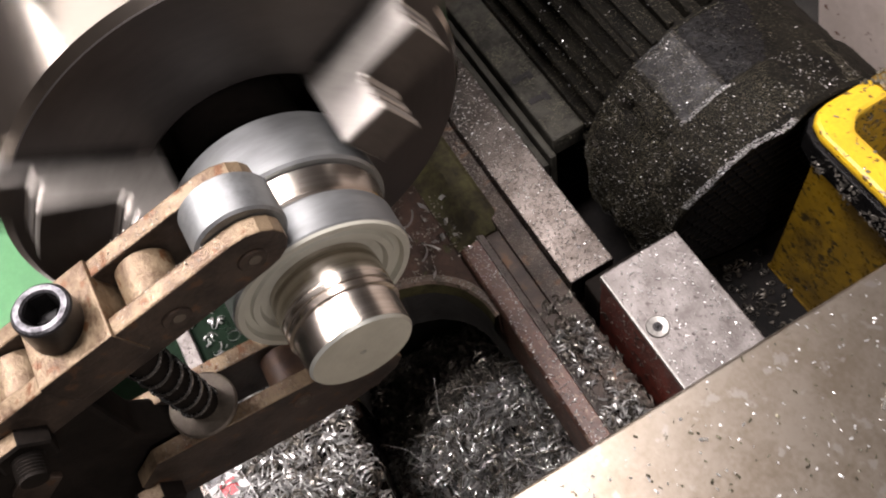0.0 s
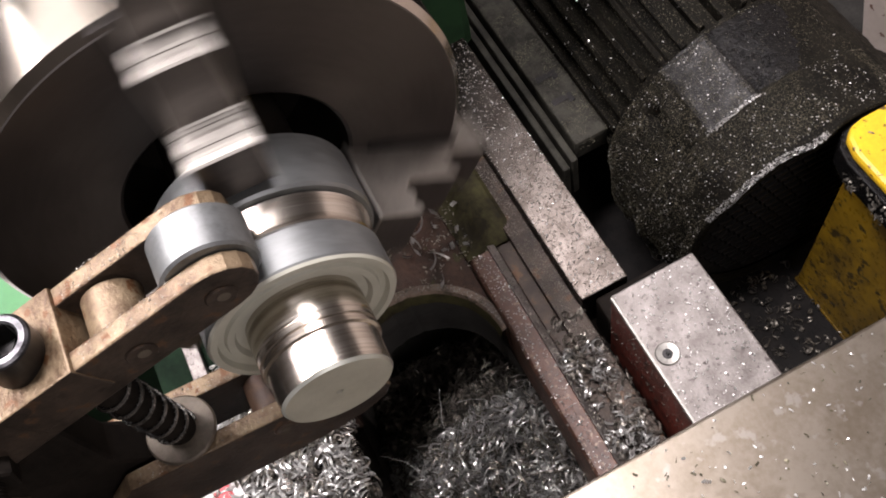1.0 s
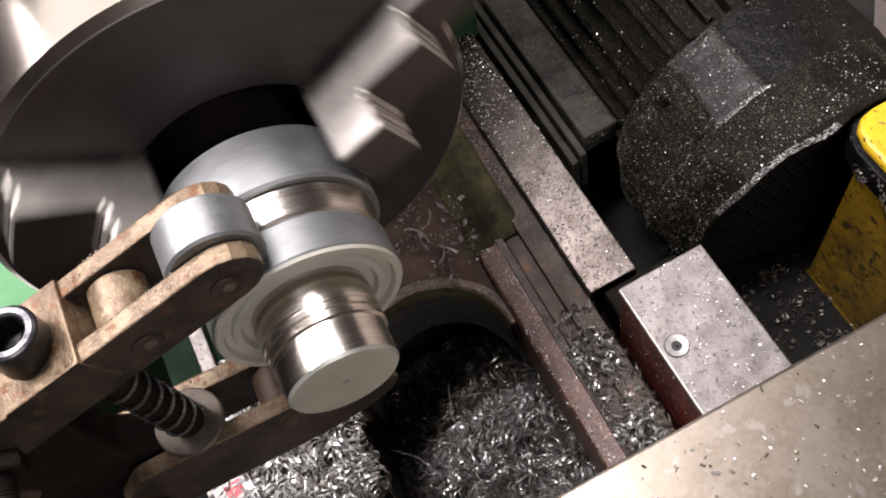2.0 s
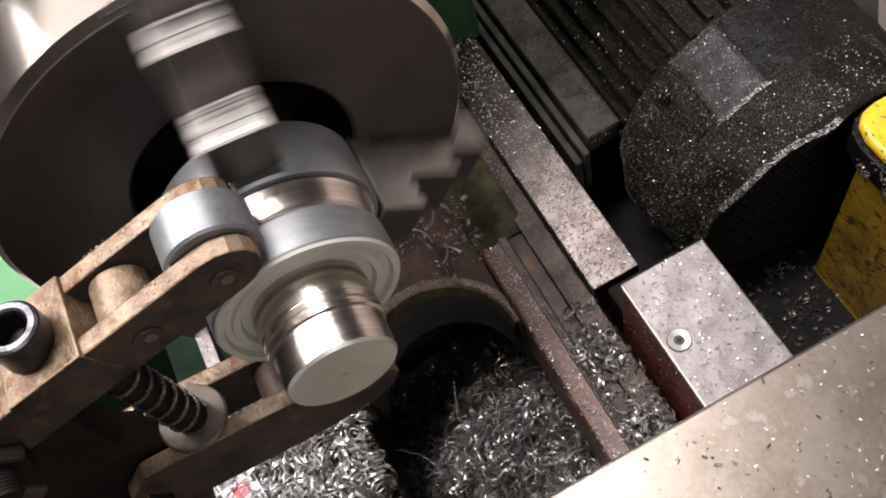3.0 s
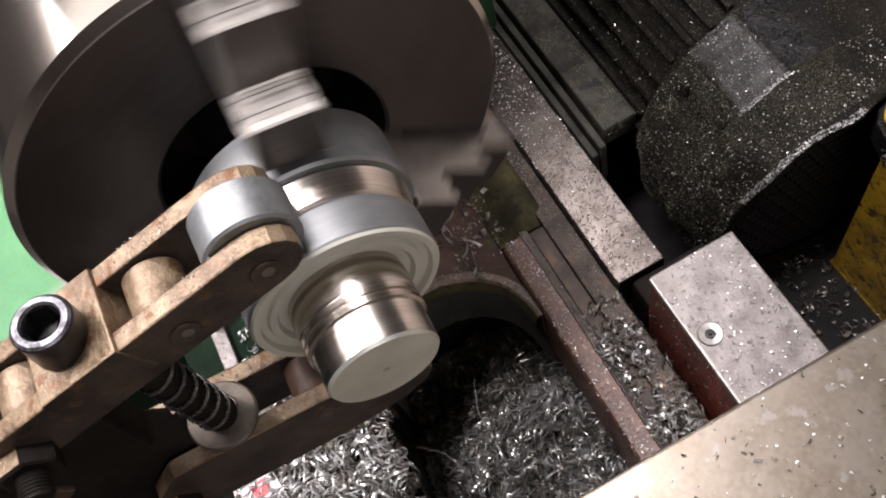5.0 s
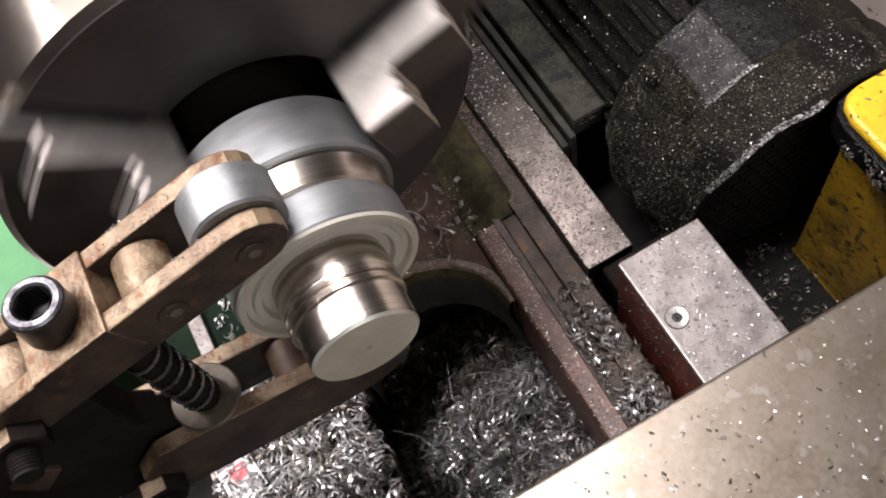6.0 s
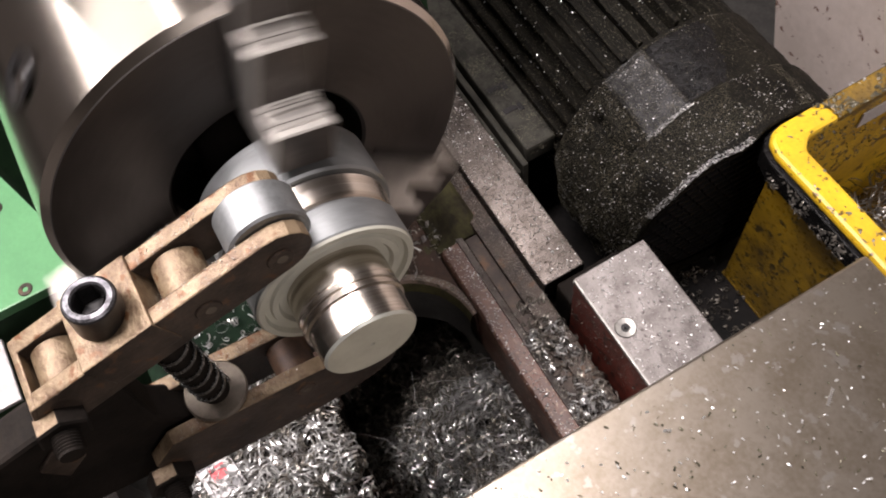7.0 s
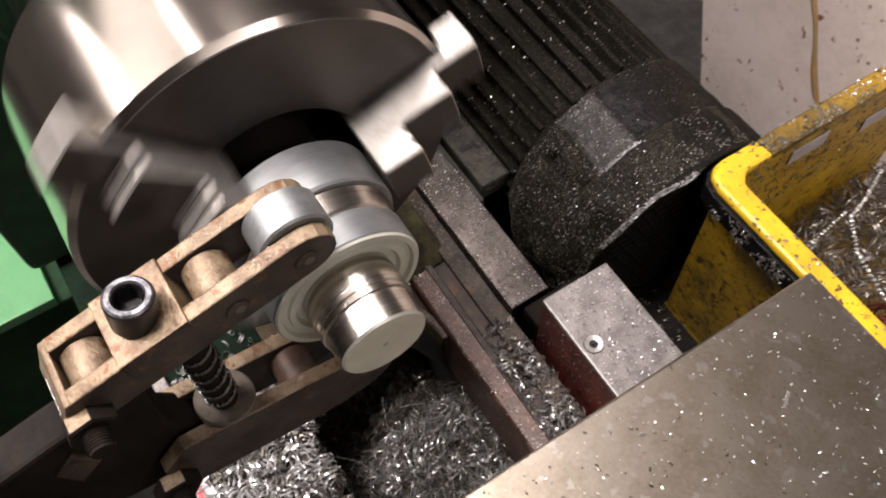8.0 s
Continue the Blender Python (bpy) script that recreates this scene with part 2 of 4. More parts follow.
# ---- the chuck and the work ----
chuck = thing("lathe_chuck", "spinning three-jaw steel lathe chuck with a dark oily face", "lathe chuck", pose(FACE, AXIS[0], AXIS[1]))
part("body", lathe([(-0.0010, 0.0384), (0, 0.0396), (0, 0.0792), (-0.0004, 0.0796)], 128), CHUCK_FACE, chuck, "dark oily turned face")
# The bore's black puts the shadow round the collar into colour.
part("bore", lathe([(-0.040, 0), (-0.040, 0.0370), (-0.004, 0.0376), (-0.0010, 0.0384)], 96), GRIME_AND_SHADE, chuck, "chuck bore, blackened for its shadow")
part("rim", lathe([(-0.0004, 0.0796), (-0.003, 0.0820), (-0.074, 0.0820), (-0.078, 0.080), (-0.078, 0.060), (-0.165, 0.060)], 128), CHUCK, chuck, "bright turned steel rim")


def jaw_mesh():
    bm = bmesh.new()
    prof = [(0.0355, -0.004), (0.0355, 0.0305), (0.053, 0.0305), (0.053, 0.0270), (0.0515, 0.0265), (0.0515, 0.0245), (0.053, 0.0240), (0.053, 0.0205), (0.0515, 0.0200), (0.0515, 0.0180), (0.053, 0.0175), (0.053, 0.0160), (0.0755, 0.0160), (0.0755, 0.0128), (0.0740, 0.0123), (0.0740, 0.0100), (0.0755, 0.0095), (0.0755, 0.0040), (0.0955, 0.0040), (0.0955, -0.012), (0.0835, -0.012), (0.0835, -0.004)]
    w = 0.0105
    a = [bm.verts.new((h, r, -w)) for r, h in prof]
    b = [bm.verts.new((h, r, w)) for r, h in prof]
    n = len(prof)
    bm.faces.new(a)
    bm.faces.new(b)
    for k in range(n):
        bm.faces.new((a[k], a[(k + 1) % n], b[(k + 1) % n], b[k]))
    bmesh.ops.recalc_face_normals(bm, faces=bm.faces)
    return bevel(bm, 0.0006, 1)


for k in range(3):
    turn = pose(0, 0, 0, 120 * k, 0, 0)
    jaw = part("jaw", jaw_mesh(), JAW, chuck, "stepped hardened steel jaw", m=turn)
    # x-facing steps take a dark tone for the dim surroundings they mirror.
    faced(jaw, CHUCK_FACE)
    # Thin black plate puts the slot's recess shade into colour.
    part("slot", box(-0.003, 0.0006, 0.0435, 0.0815, -0.0135, 0.0135, 0.0002), BLACK_OXIDE, chuck, "jaw slot drawn as a black plate", m=turn)
    part("key_socket", lathe([(0, 0), (0, 0.0055), (0.004, 0.0058), (0.0046, 0.0085), (0.0040, 0.0092)], 24), BLACK_OXIDE, chuck, "square key socket in the rim",
         m=pose(0, 0, 0, 120 * k + 60, 0, 0) @ pose(-0.036, 0.0790, 0, 0, 0, 90))

work = thing("turned_workpiece", "bright turned steel shaft with collars, spinning in the chuck", "workpiece", pose(0, AXIS[0], AXIS[1]))
# Blackened too, for the shadow behind the collar.
part("stub", lathe([(-0.080, 0), (-0.080, 0.022), (-0.0295, 0.022)], 48), GRIME_AND_SHADE, work, "gripped end, darkened for shadow")
part("back_collar", lathe([(-0.0300, 0.021), (-0.0300, 0.0325), (-0.0290, 0.0336), (-0.0092, 0.0336), (-0.0082, 0.0328), (-0.0080, 0.020)], 96), ZINC, work, "wide dull grey collar")
part("middle_collar", lathe([(-0.0085, 0.022), (-0.0079, 0.0310), (-0.0070, 0.0316), (0.0010, 0.0300), (0.0024, 0.0285)], 96), TURNED, work, "brown-tinted polished collar")
part("flange", lathe([(0.0020, 0.024), (0.0020, 0.0295), (0.0034, 0.0306), (0.0150, 0.0306), (0.0158, 0.0302)], 96), ZINC, work, "dull grey flange")
# Cream ring; its paleness also stands in for light on +x faces.
part("seal_ring", lathe([(0.0157, 0.0303), (0.0166, 0.0297), (0.0166, 0.0276), (0.0146, 0.0270), (0.0146, 0.0250), (0.0158, 0.0244), (0.0158, 0.0222), (0.0140, 0.0212), (0.0140, 0.017)], 96), SEAL, work, "pale grooved ring in the flange")
part("shaft", lathe([(0.010, 0.0184), (0.0160, 0.0184), (0.0164, 0.0187), (0.0244, 0.0187), (0.0248, 0.0184), (0.0252, 0.0187), (0.0272, 0.0187), (0.0277, 0.0180), (0.0285, 0.0180), (0.0289, 0.0188),
                     (0.0302, 0.0188), (0.0306, 0.0178), (0.0414, 0.0175)], 96), TURNED, work, "finely turned bright shaft")
part("end_face", lathe([(0.0414, 0.0174), (0.0424, 0.0166), (0.0424, 0.0012), (0.0412, 0.0)], 96), END_FACE, work, "faced shaft end with a centre mark")

# ---- the knurling tool ----
tool = thing("knurling_tool", "rusty scissor knurling tool with two arms and a spring", "knurling tool")
UP = radians(14.5)
PIN_A = (-0.130, 0.196)


def along(d, h, base, slope):
    """A place d metres in front of the base and h above the arm's middle line."""
    return (base[0] - d * math.cos(slope) - h * math.sin(slope), base[1] - d * math.sin(slope) + h * math.cos(slope))


def arm_plate(x0, x1, base, slope, length, low, high, tip):
    pts = [along(*p, base, slope) for p in [(0, -low), (length, -low), (length + 0.006, high - 0.012), (length - 0.004, high), (0, high)]]
    for k in range(1, 8):
        a = math.pi / 2 - math.pi * k / 8
        pts.append(along(-tip * math.cos(a), (high - low) / 2 + (high + low) / 2 * math.sin(a), base, slope))
    return prism(pts, x0, x1, 0.0007)


# Tone goes by face direction: x-facing sides darker, edges rusty.
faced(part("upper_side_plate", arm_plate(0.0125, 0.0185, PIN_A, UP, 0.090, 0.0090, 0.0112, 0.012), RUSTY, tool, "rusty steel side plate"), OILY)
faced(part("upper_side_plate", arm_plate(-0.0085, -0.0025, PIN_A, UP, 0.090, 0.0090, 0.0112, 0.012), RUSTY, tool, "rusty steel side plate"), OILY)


def rod(x0, x1, yz, r, material, name, label="", n=40, chamfer=0.0008):
    return part(name, lathe([(x0, 0), (x0, r - chamfer), (x0 + chamfer, r), (x1 - chamfer, r), (x1, r - chamfer), (x1, 0)], n), material, tool, label, m=pose(0, *yz))


rod(-0.0022, 0.0122, (PIN_A[0], PIN_A[1] + 0.001), 0.0138, ZINC, "roller", "smooth grey steel roller", 64)
rod(-0.0025, 0.0125, along(0.030, 0.001, PIN_A, UP), 0.0085, RUSTY, "spacer", "brown steel spacer")
rod(-0.0025, 0.0125, along(0.0790, 0.001, PIN_A, UP), 0.0080, RUSTY, "spacer", "brown steel spacer")
for d in (0.0, 0.0275):
    yz = along(d, 0.0, PIN_A, UP)
    rod(0.0180, 0.0192, yz, 0.0045, OILY, "pin_head", "slotted pin head", 24, 0.0004)
    rod(0.0191, 0.0194, (yz[0] + 0.0006, yz[1] + 0.0002), 0.0019, WASHER, "pin_centre", "worn pin centre", 16, 0.0001)
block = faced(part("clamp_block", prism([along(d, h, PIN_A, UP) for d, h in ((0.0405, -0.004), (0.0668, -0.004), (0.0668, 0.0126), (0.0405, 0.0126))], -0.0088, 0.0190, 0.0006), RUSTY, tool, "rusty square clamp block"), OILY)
cy, cz = along(0.0550, 0.0123, PIN_A, UP)
up_axis = pose(0.0060, cy + 0.0004, cz) @ Matrix.Rotation(-0.5 * UP, 4, "X") @ pose(0, 0, 0, 0, -90, 0)
part("cap_screw", lathe([(0, 0), (0, 0.0078), (0.0005, 0.0082), (0.0118, 0.0082), (0.0124, 0.0078)], 48), BLACK_OXIDE, block, "black socket cap screw", m=up_axis)
part("screw_rim", lathe([(0.0124, 0.0078), (0.0130, 0.0071), (0.0130, 0.0056), (0.0122, 0.0050)], 48), WORN_BRIGHT, block, "worn bright screw rim", m=up_axis)
part("hex_socket", lathe([(0.0124, 0.0053), (0.0118, 0.0050), (0.0045, 0.0049), (0.0040, 0)], 6), BLACK_OXIDE, block, "hexagon socket", smooth=False, m=up_axis)

LOW = radians(-5.5)
PIN_C = (-0.146, 0.105)
faced(part("lower_side_plate", arm_plate(0.0165, 0.0230, PIN_C, LOW, 0.057, 0.026, 0.0105, 0.040), RUSTY, tool, "rusty side plate with darker x-facing sides"), OILY)
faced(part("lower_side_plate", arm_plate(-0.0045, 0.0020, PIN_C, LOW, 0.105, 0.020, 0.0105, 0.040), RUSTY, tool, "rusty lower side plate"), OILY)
rod(0.0020, 0.0165, along(0.0, 0.0, PIN_C, LOW), 0.0085, RUST_DARK, "spacer", "rust-brown steel spacer")
rod(0.0226, 0.0236, along(0.0, 0.0, PIN_C, LOW), 0.0040, OILY, "pin_head", "slotted pin head", 24, 0.0004)
rod(0.0235, 0.0238, along(0.0, 0.0, PIN_C, LOW), 0.0017, WASHER, "pin_centre", "worn pin centre", 16, 0.0001)
spring_at = (0.0115, -0.1758)


def upright(z, lean=0.0):
    """Turns a part's x axis up at the spring's place."""
    return pose(spring_at[0], spring_at[1], z) @ Matrix.Rotation(lean, 4, "X") @ pose(0, 0, 0, 0, -90, 0)


part("washer", lathe([(0, 0.004), (0, 0.0115), (0.0006, 0.0121), (0.0016, 0.0121), (0.0022, 0.0115), (0.0022, 0.004)], 48), WASHER, tool, "round steel washer under the spring", m=upright(0.1186, LOW))
part("spring_bolt", lathe([(0, 0), (0, 0.0056), (0.075, 0.0056), (0.075, 0)], 24), GRIME_AND_SHADE, tool, "black oily bolt through the spring", m=upright(0.10))


def coil(turns, radius, wire, height, n=20, sides=8):
    bm = bmesh.new()
    total = int(turns * n)
    rows = []
    for k in range(total + 1):
        a = 2 * math.pi * k / n
        c = Vector((height * k / total, radius * math.cos(a), radius * math.sin(a)))
        out = Vector((0, math.cos(a), math.sin(a)))
        rows.append([bm.verts.new(c + wire * (math.cos(2 * math.pi * j / sides) * out + math.sin(2 * math.pi * j / sides) * Vector((1, 0, 0)))) for j in range(sides)])
    for a, b in zip(rows, rows[1:]):
        for j in range(sides):
            bm.faces.new((a[j], a[(j + 1) % sides], b[(j + 1) % sides], b[j]))
    bm.faces.new(rows[0])
    bm.faces.new(rows[-1])
    return bm


part("spring", coil(6.6, 0.0062, 0.0007, 0.052, 32), SPRING, tool, "dark oiled coil spring", m=upright(0.1218))
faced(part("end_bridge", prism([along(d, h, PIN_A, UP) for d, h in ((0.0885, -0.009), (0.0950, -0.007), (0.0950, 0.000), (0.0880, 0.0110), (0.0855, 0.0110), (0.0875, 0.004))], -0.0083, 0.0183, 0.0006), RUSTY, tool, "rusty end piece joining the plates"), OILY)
# Bright strip puts the glint of the end bevel into the shape.
part("bright_edge", prism([along(d, h, PIN_A, UP) for d, h in ((0.0951, -0.0068), (0.0956, -0.0066), (0.0956, -0.0004), (0.0951, -0.0002))], -0.0080, 0.0180, 0.0001), STEEL, tool, "bright end strip standing in for a glint")
part("holder_body", prism([(-0.196, 0.165), (-0.232, 0.158), (-0.262, 0.150), (-0.262, 0.090), (-0.190, 0.078), (-0.186, 0.112), (-0.197, 0.128)], -0.002, 0.014, 0.002), GRIME_AND_SHADE, tool, "dark oily holder body between the arms")
for y, z, x0, r, lean in ((-0.2150, 0.1712, 0.0172, 0.0092, 14.5), (-0.2080, 0.0985, 0.0222, 0.0095, 0)):
    axis = pose(x0, y, z, lean)
    nut = part("hex_nut", lathe([(0, 0), (0, r), (0.0064, r), (0.0070, r - 0.0010), (0.0070, 0)], 6), GRIME_AND_SHADE, tool, "dark oily hexagon nut", smooth=False, m=axis)
    # Tan plate puts the light on the nut's top facet into colour.
    part("lit_facet", box(0.0004, 0.0062, -0.43 * r, 0.45 * r, 0.860 * r, 0.874 * r, 0.0001), RUSTY, nut, "tan top facet of the nut, coloured as lit")
    ring = [(0.0070, 0), (0.0070, 0.0048)]
    for k in range(6):
        ring += [(0.0074 + 0.0011 * k, 0.0048), (0.0079 + 0.0011 * k, 0.0042)]
    part("stud", lathe(ring + [(0.0143, 0.0040), (0.0143, 0)], 24), GRIME_AND_SHADE, tool, "black oily threaded stud", m=axis)
part("holder_lug", prism([(-0.2225, 0.134), (-0.2290, 0.148), (-0.2385, 0.139), (-0.2340, 0.124)], 0.0125, 0.0160, 0.0012), OILY, tool, "dark brown lug on the holder")

post = thing("tool_post", "dark steel tool post carrying the knurling tool", "tool post")
part("body", box(-0.010, 0.060, -0.330, -0.2630, 0.030, 0.135, 0.003), GRIME_AND_SHADE, post)
part("slide", box(-0.020, 0.070, -0.345, -0.250, -0.012, 0.0298, 0.002), GRIME_AND_SHADE, post, "dark slide under the post")

# ---- the lathe bed ----
bed = thing("lathe_bed", "oily cast lathe bed with worn ways and a pit of swarf", "lathe bed")
part("rear_way", box(-0.60, -0.019, -0.006, 0.0225, -0.075, -0.039), BED_WAY, bed, "worn flat steel way")
part("way_ledge", box(-0.60, 0.30, -0.0198, -0.0062, -0.09, -0.0465), OILY, bed, "chip-covered lower ledge")
part("rear_rail", prism([(-0.046, -0.047), (-0.0445, -0.0446), (-0.0338, -0.0440), (-0.0338, -0.10), (-0.046, -0.10)], -0.074, 0.30), RAIL, bed, "red-brown rail dusted with swarf")
part("rail_bevel", prism([(-0.0336, -0.0437), (-0.0292, -0.0462), (-0.0292, -0.060), (-0.0336, -0.060)], -0.0765, 0.090, 0.0003), BLOCK_TOP, bed, "worn bright bevel of the rail")
part("rail_strip", box(-0.0745, 0.090, -0.0290, -0.0200, -0.09, -0.0470), OILY, bed, "dark steel strip beside the rail")
cx, cyy, rr = -0.030, -0.0945, 0.047
notch = [(-0.60, -0.145), (cx, -0.145)] + [(cx + rr * math.cos(radians(a)), cyy + rr * math.sin(radians(a))) for a in range(-90, -271, -9)] + [(cx, -0.0462), (-0.60, -0.0462)]
part("web", slab(notch, -0.080, -0.052, 0.0008), WEB, bed, "grimy casting with a rounded opening")


def bent_round(profile):
    """Sweeps (radius, height) points round the opening's rounded end."""
    bm = bmesh.new()
    prev = None
    for a in range(-90, -271, -5):
        c, d = math.cos(radians(a)), math.sin(radians(a))
        wob = 0.0007 * noise.noise((c * 9, d * 9, 1.0)) + 0.0004 * noise.noise((c * 31, d * 31, 2.0))
        ring = [bm.verts.new((cx + (r + wob) * c, cyy + (r + wob) * d, z)) for r, z in profile]
        if prev:
            for k in range(len(profile) - 1):
                bm.faces.new((prev[k], prev[k + 1], ring[k + 1], ring[k]))
        prev = ring
    return bm


part("rim_edge", bent_round([(rr + 0.0048, -0.0526), (rr + 0.0036, -0.0506), (rr - 0.0002, -0.0507), (rr - 0.0016, -0.0520)]), RIM, bed, "worn brown edge of the opening")
part("opening_rim", bent_round([(rr - 0.0016, -0.0520), (rr - 0.0028, -0.0550), (rr - 0.0036, -0.0600)]), CASTING, bed, "grimy greenish inside of the opening")
# The opening's wall changes from green to black at this height.
part("opening_wall", bent_round([(rr - 0.0036, -0.0600), (rr - 0.0040, -0.0680), (rr - 0.0040, -0.1000)]), PIT, bed, "black lower wall of the opening")
ridge = bmesh.new()
crest = [(-0.0461, -0.0536), (-0.0415, -0.0528), (-0.0370, -0.0505), (-0.0330, -0.0474), (-0.0290, -0.0450), (-0.0230, -0.0438), (-0.0175, -0.0444), (-0.0150, -0.0462), (-0.0146, -0.0560)]
prev = None
for k in range(90):
    x = -0.34 + (0.34 - 0.0772) * k / 89
    sink = 0.75 * max(0.0, min(1.0, (x + 0.092) / 0.0148)) ** 2
    row = []
    for y, z in crest:
        bulge = noise.noise((x * 60, y * 90, 4.0))
        inner = max(0.0, min(1.0, (-0.022 - y) / 0.012))
        row.append(ridge.verts.new((x, y + 0.0030 * inner * bulge, z + 0.0012 * bulge + 0.0006 * noise.noise((x * 260, y * 260, 9.0)) - sink * (z + 0.0530) * (z > -0.053))))
    if prev:
        for q in range(len(crest) - 1):
            ridge.faces.new((prev[q], prev[q + 1], row[q + 1], row[q]))
    prev = row
part("web_rear", ridge, CASTING, bed, "grimy olive-green rounded ridge")
part("ridge_core", box(-0.60, -0.0780, -0.0459, -0.0200, -0.0760, -0.0550, 0.001), WEB, bed, "grimy casting under the ridge")
part("front_base", box(-0.60, -0.0852, -0.235, -0.1452, -0.10, -0.056), BASE_GREEN_SHADED, bed, "green casting under the headstock, darkened for shadow")
part("machined_strip", box(-0.17, -0.0860, -0.2150, -0.2060, -0.0558, -0.0510), BLOCK_TOP, bed, "bright machined strip")
# Stand-in slab for a loose white sheet; the bed has no known ledge.
part("white_stand_in", box(-0.2165, -0.165, -0.46, -0.332, -0.122, -0.118), LABEL_WHITE, bed, "white slab standing in for an unidentified white sheet")
part("front_way", box(-0.085, 0.30, -0.235, -0.1452, -0.10, -0.050), BED_WAY, bed, "front way buried in swarf")
part("pit_floor", box(-0.60, 0.30, -0.145, -0.0462, -0.40, -0.19), PIT, bed, "black oily pit")
part("front_wall", box(-0.60, 0.30, -0.20, -0.1456, -0.40, -0.1005), PIT, bed, "black inner wall")
part("rear_wall", box(-0.60, 0.30, -0.0455, 0.018, -0.40, -0.1005), PIT, bed, "black rear wall")

part("rear_shelf", box(-0.60, 0.30, 0.0232, 0.300, -0.285, -0.270), MOTOR_DARK, bed, "black oily shelf behind the bed")

# ---- carriage and stop block ----
carriage = thing("carriage", "ground steel carriage plate speckled with fine swarf", "lathe carriage")
part("saddle_plate", box(0.078, 0.60, -0.40, 0.112, 0.010, 0.0425, 0.0015), PLATE, carriage)
part("saddle_casting", box(0.090, 0.60, -0.36, 0.095, -0.0385, 0.0098, 0.002), RED_PAINT, carriage, "dark red painted underside")
stop = thing("way_stop_block", "oily steel block with dark red side on the rear way", "block")
# Black piece in the gap between the way's end and the block.
part("foot", box(-0.0165, -0.0005, 0.0005, 0.044, -0.075, -0.0385, 0.002), GRIME_AND_SHADE, stop, "black foot in the gap before the way")
part("body", box(0.0, 0.0895, 0.0, 0.045, -0.075, -0.0035, 0.001), RED_PAINT, stop, "dark red painted sides")
part("top_plate", box(0.0, 0.0895, -0.0003, 0.0453, -0.0033, 0.0, 0.0008), BLOCK_TOP, stop, "worn ground top")
part("bright_edge", box(0.001, 0.0885, -0.0010, 0.0003, -0.0030, 0.0004, 0.0003), DISH, stop, "bright worn top edge")
screw = part("screw", lathe([(0.0001, 0.0058), (0.0009, 0.0053), (0.0004, 0.0024)], 32), DISH, stop, "bright dished screw head", m=pose(0.038, 0.007, 0.0, 0, -90, 0))
# No hole here: the socket's dark depth is put into the colour.
part("socket", lathe([(0.00045, 0.0025), (0.0003, 0.0022), (0.0003, 0.0009), (0.0009, 0.0005), (0.0009, 0)], 16), BLACK_OXIDE, screw, "dark screw socket")

# ---- headstock and gearbox ----
head = thing("headstock", "green painted lathe headstock in a shaded tone", "headstock")
part("casting", box(-0.70, -0.212, -0.250, 0.030, -0.050, 0.32, 0.006), GREEN_SHADED, head)
part("spindle_flange", lathe([(-0.2118, 0.030), (-0.2118, 0.072), (-0.2060, 0.074), (-0.2000, 0.070), (-0.2000, 0.030)], 48), GREEN_SHADED, head, "round bearing flange", m=pose(0, AXIS[0], AXIS[1]))
gear = thing("feed_gearbox", "green painted feed gearbox cover with screws", "gearbox")
part("cover", box(-0.70, -0.217, -0.46, -0.2505, -0.100, -0.090, 0.001), GREEN, gear, "light green cover")
part("case", box(-0.70, -0.219, -0.455, -0.236, -0.40, -0.1003, 0.003), GREEN_SHADED, gear, "green case, its shadow put into the colour")
for x in (-0.224, -0.30):
    part("screw", lathe([(-0.001, 0), (-0.001, 0.0020), (0.0006, 0.0022), (0.0006, 0.0046), (0.0, 0.0052)], 24), OILY, gear, "countersunk screw", m=pose(x, -0.296, -0.0898, 0, -90, 0))

# ---- motor ----
MY, MZ = 0.190, -0.165
motor = thing("electric_motor", "black finned electric motor covered in swarf and grime", "motor", pose(0, MY, MZ))


def bump01(v, a, b, soft):
    """1 between a and b, falling to 0 over soft on either side."""
    return max(0.0, min(1.0, (v - a) / soft + 0.5, (b - v) / soft + 0.5))


def cowl_end(a):
    """Where the cowl's dented front lip lies, by the angle in degrees."""
    return -0.0510 + 0.0045 * math.exp(-((a - 102) / 9) ** 2) - 0.0030 * max(0.0, min(1.0, (a - 138) / 16))


def cowl_radius(x, a):
    """The grimy cowl's radius: a raised front band, a pad, a hollow and caked swarf."""
    p = Vector((x, 0.097 * math.cos(radians(a)), 0.097 * math.sin(radians(a))))
    r = 0.0948 + 0.0030 * bump01(x, -0.0940, 0.1, 0.0022)
    r += 0.0022 * bump01(x, -0.150, -0.0945, 0.002) * bump01(a, 106.5, 127.5, 1.6)
    r -= 0.0085 * bump01(x, -0.137, -0.121, 0.006) * bump01(a, 137.5, 144.5, 3.0)
    caked = bump01(a, 128, 400, 6.0) * bump01(x, -0.148, 0.1, 0.02) * bump01(x, -1, -0.062, 0.03)
    r += caked * (0.0026 + 0.0042 * noise.noise(p * 48) + 0.0020 * noise.noise(p * 130))
    r += 0.0075 * bump01(a, 152, 216, 22.0) * bump01(x, -0.146, -0.074, 0.024)
    r += 0.0007 * noise.noise(p * 90) + 0.0005 * noise.noise(p * 260)
    return r


bm = bmesh.new()
rings = []
for k in range(61):
    rows = []
    for q in range(220):
        a = 360 * q / 220
        x = -0.1550 + (cowl_end(a) + 0.1550) * k / 60
        if k == 0:
            x -= 0.003 * noise.noise((math.cos(radians(a)) * 6, math.sin(radians(a)) * 6, 0))
        r = cowl_radius(x, a)
        rows.append(bm.verts.new((x, r * math.cos(radians(a)), r * math.sin(radians(a)))))
    rings.append(rows)
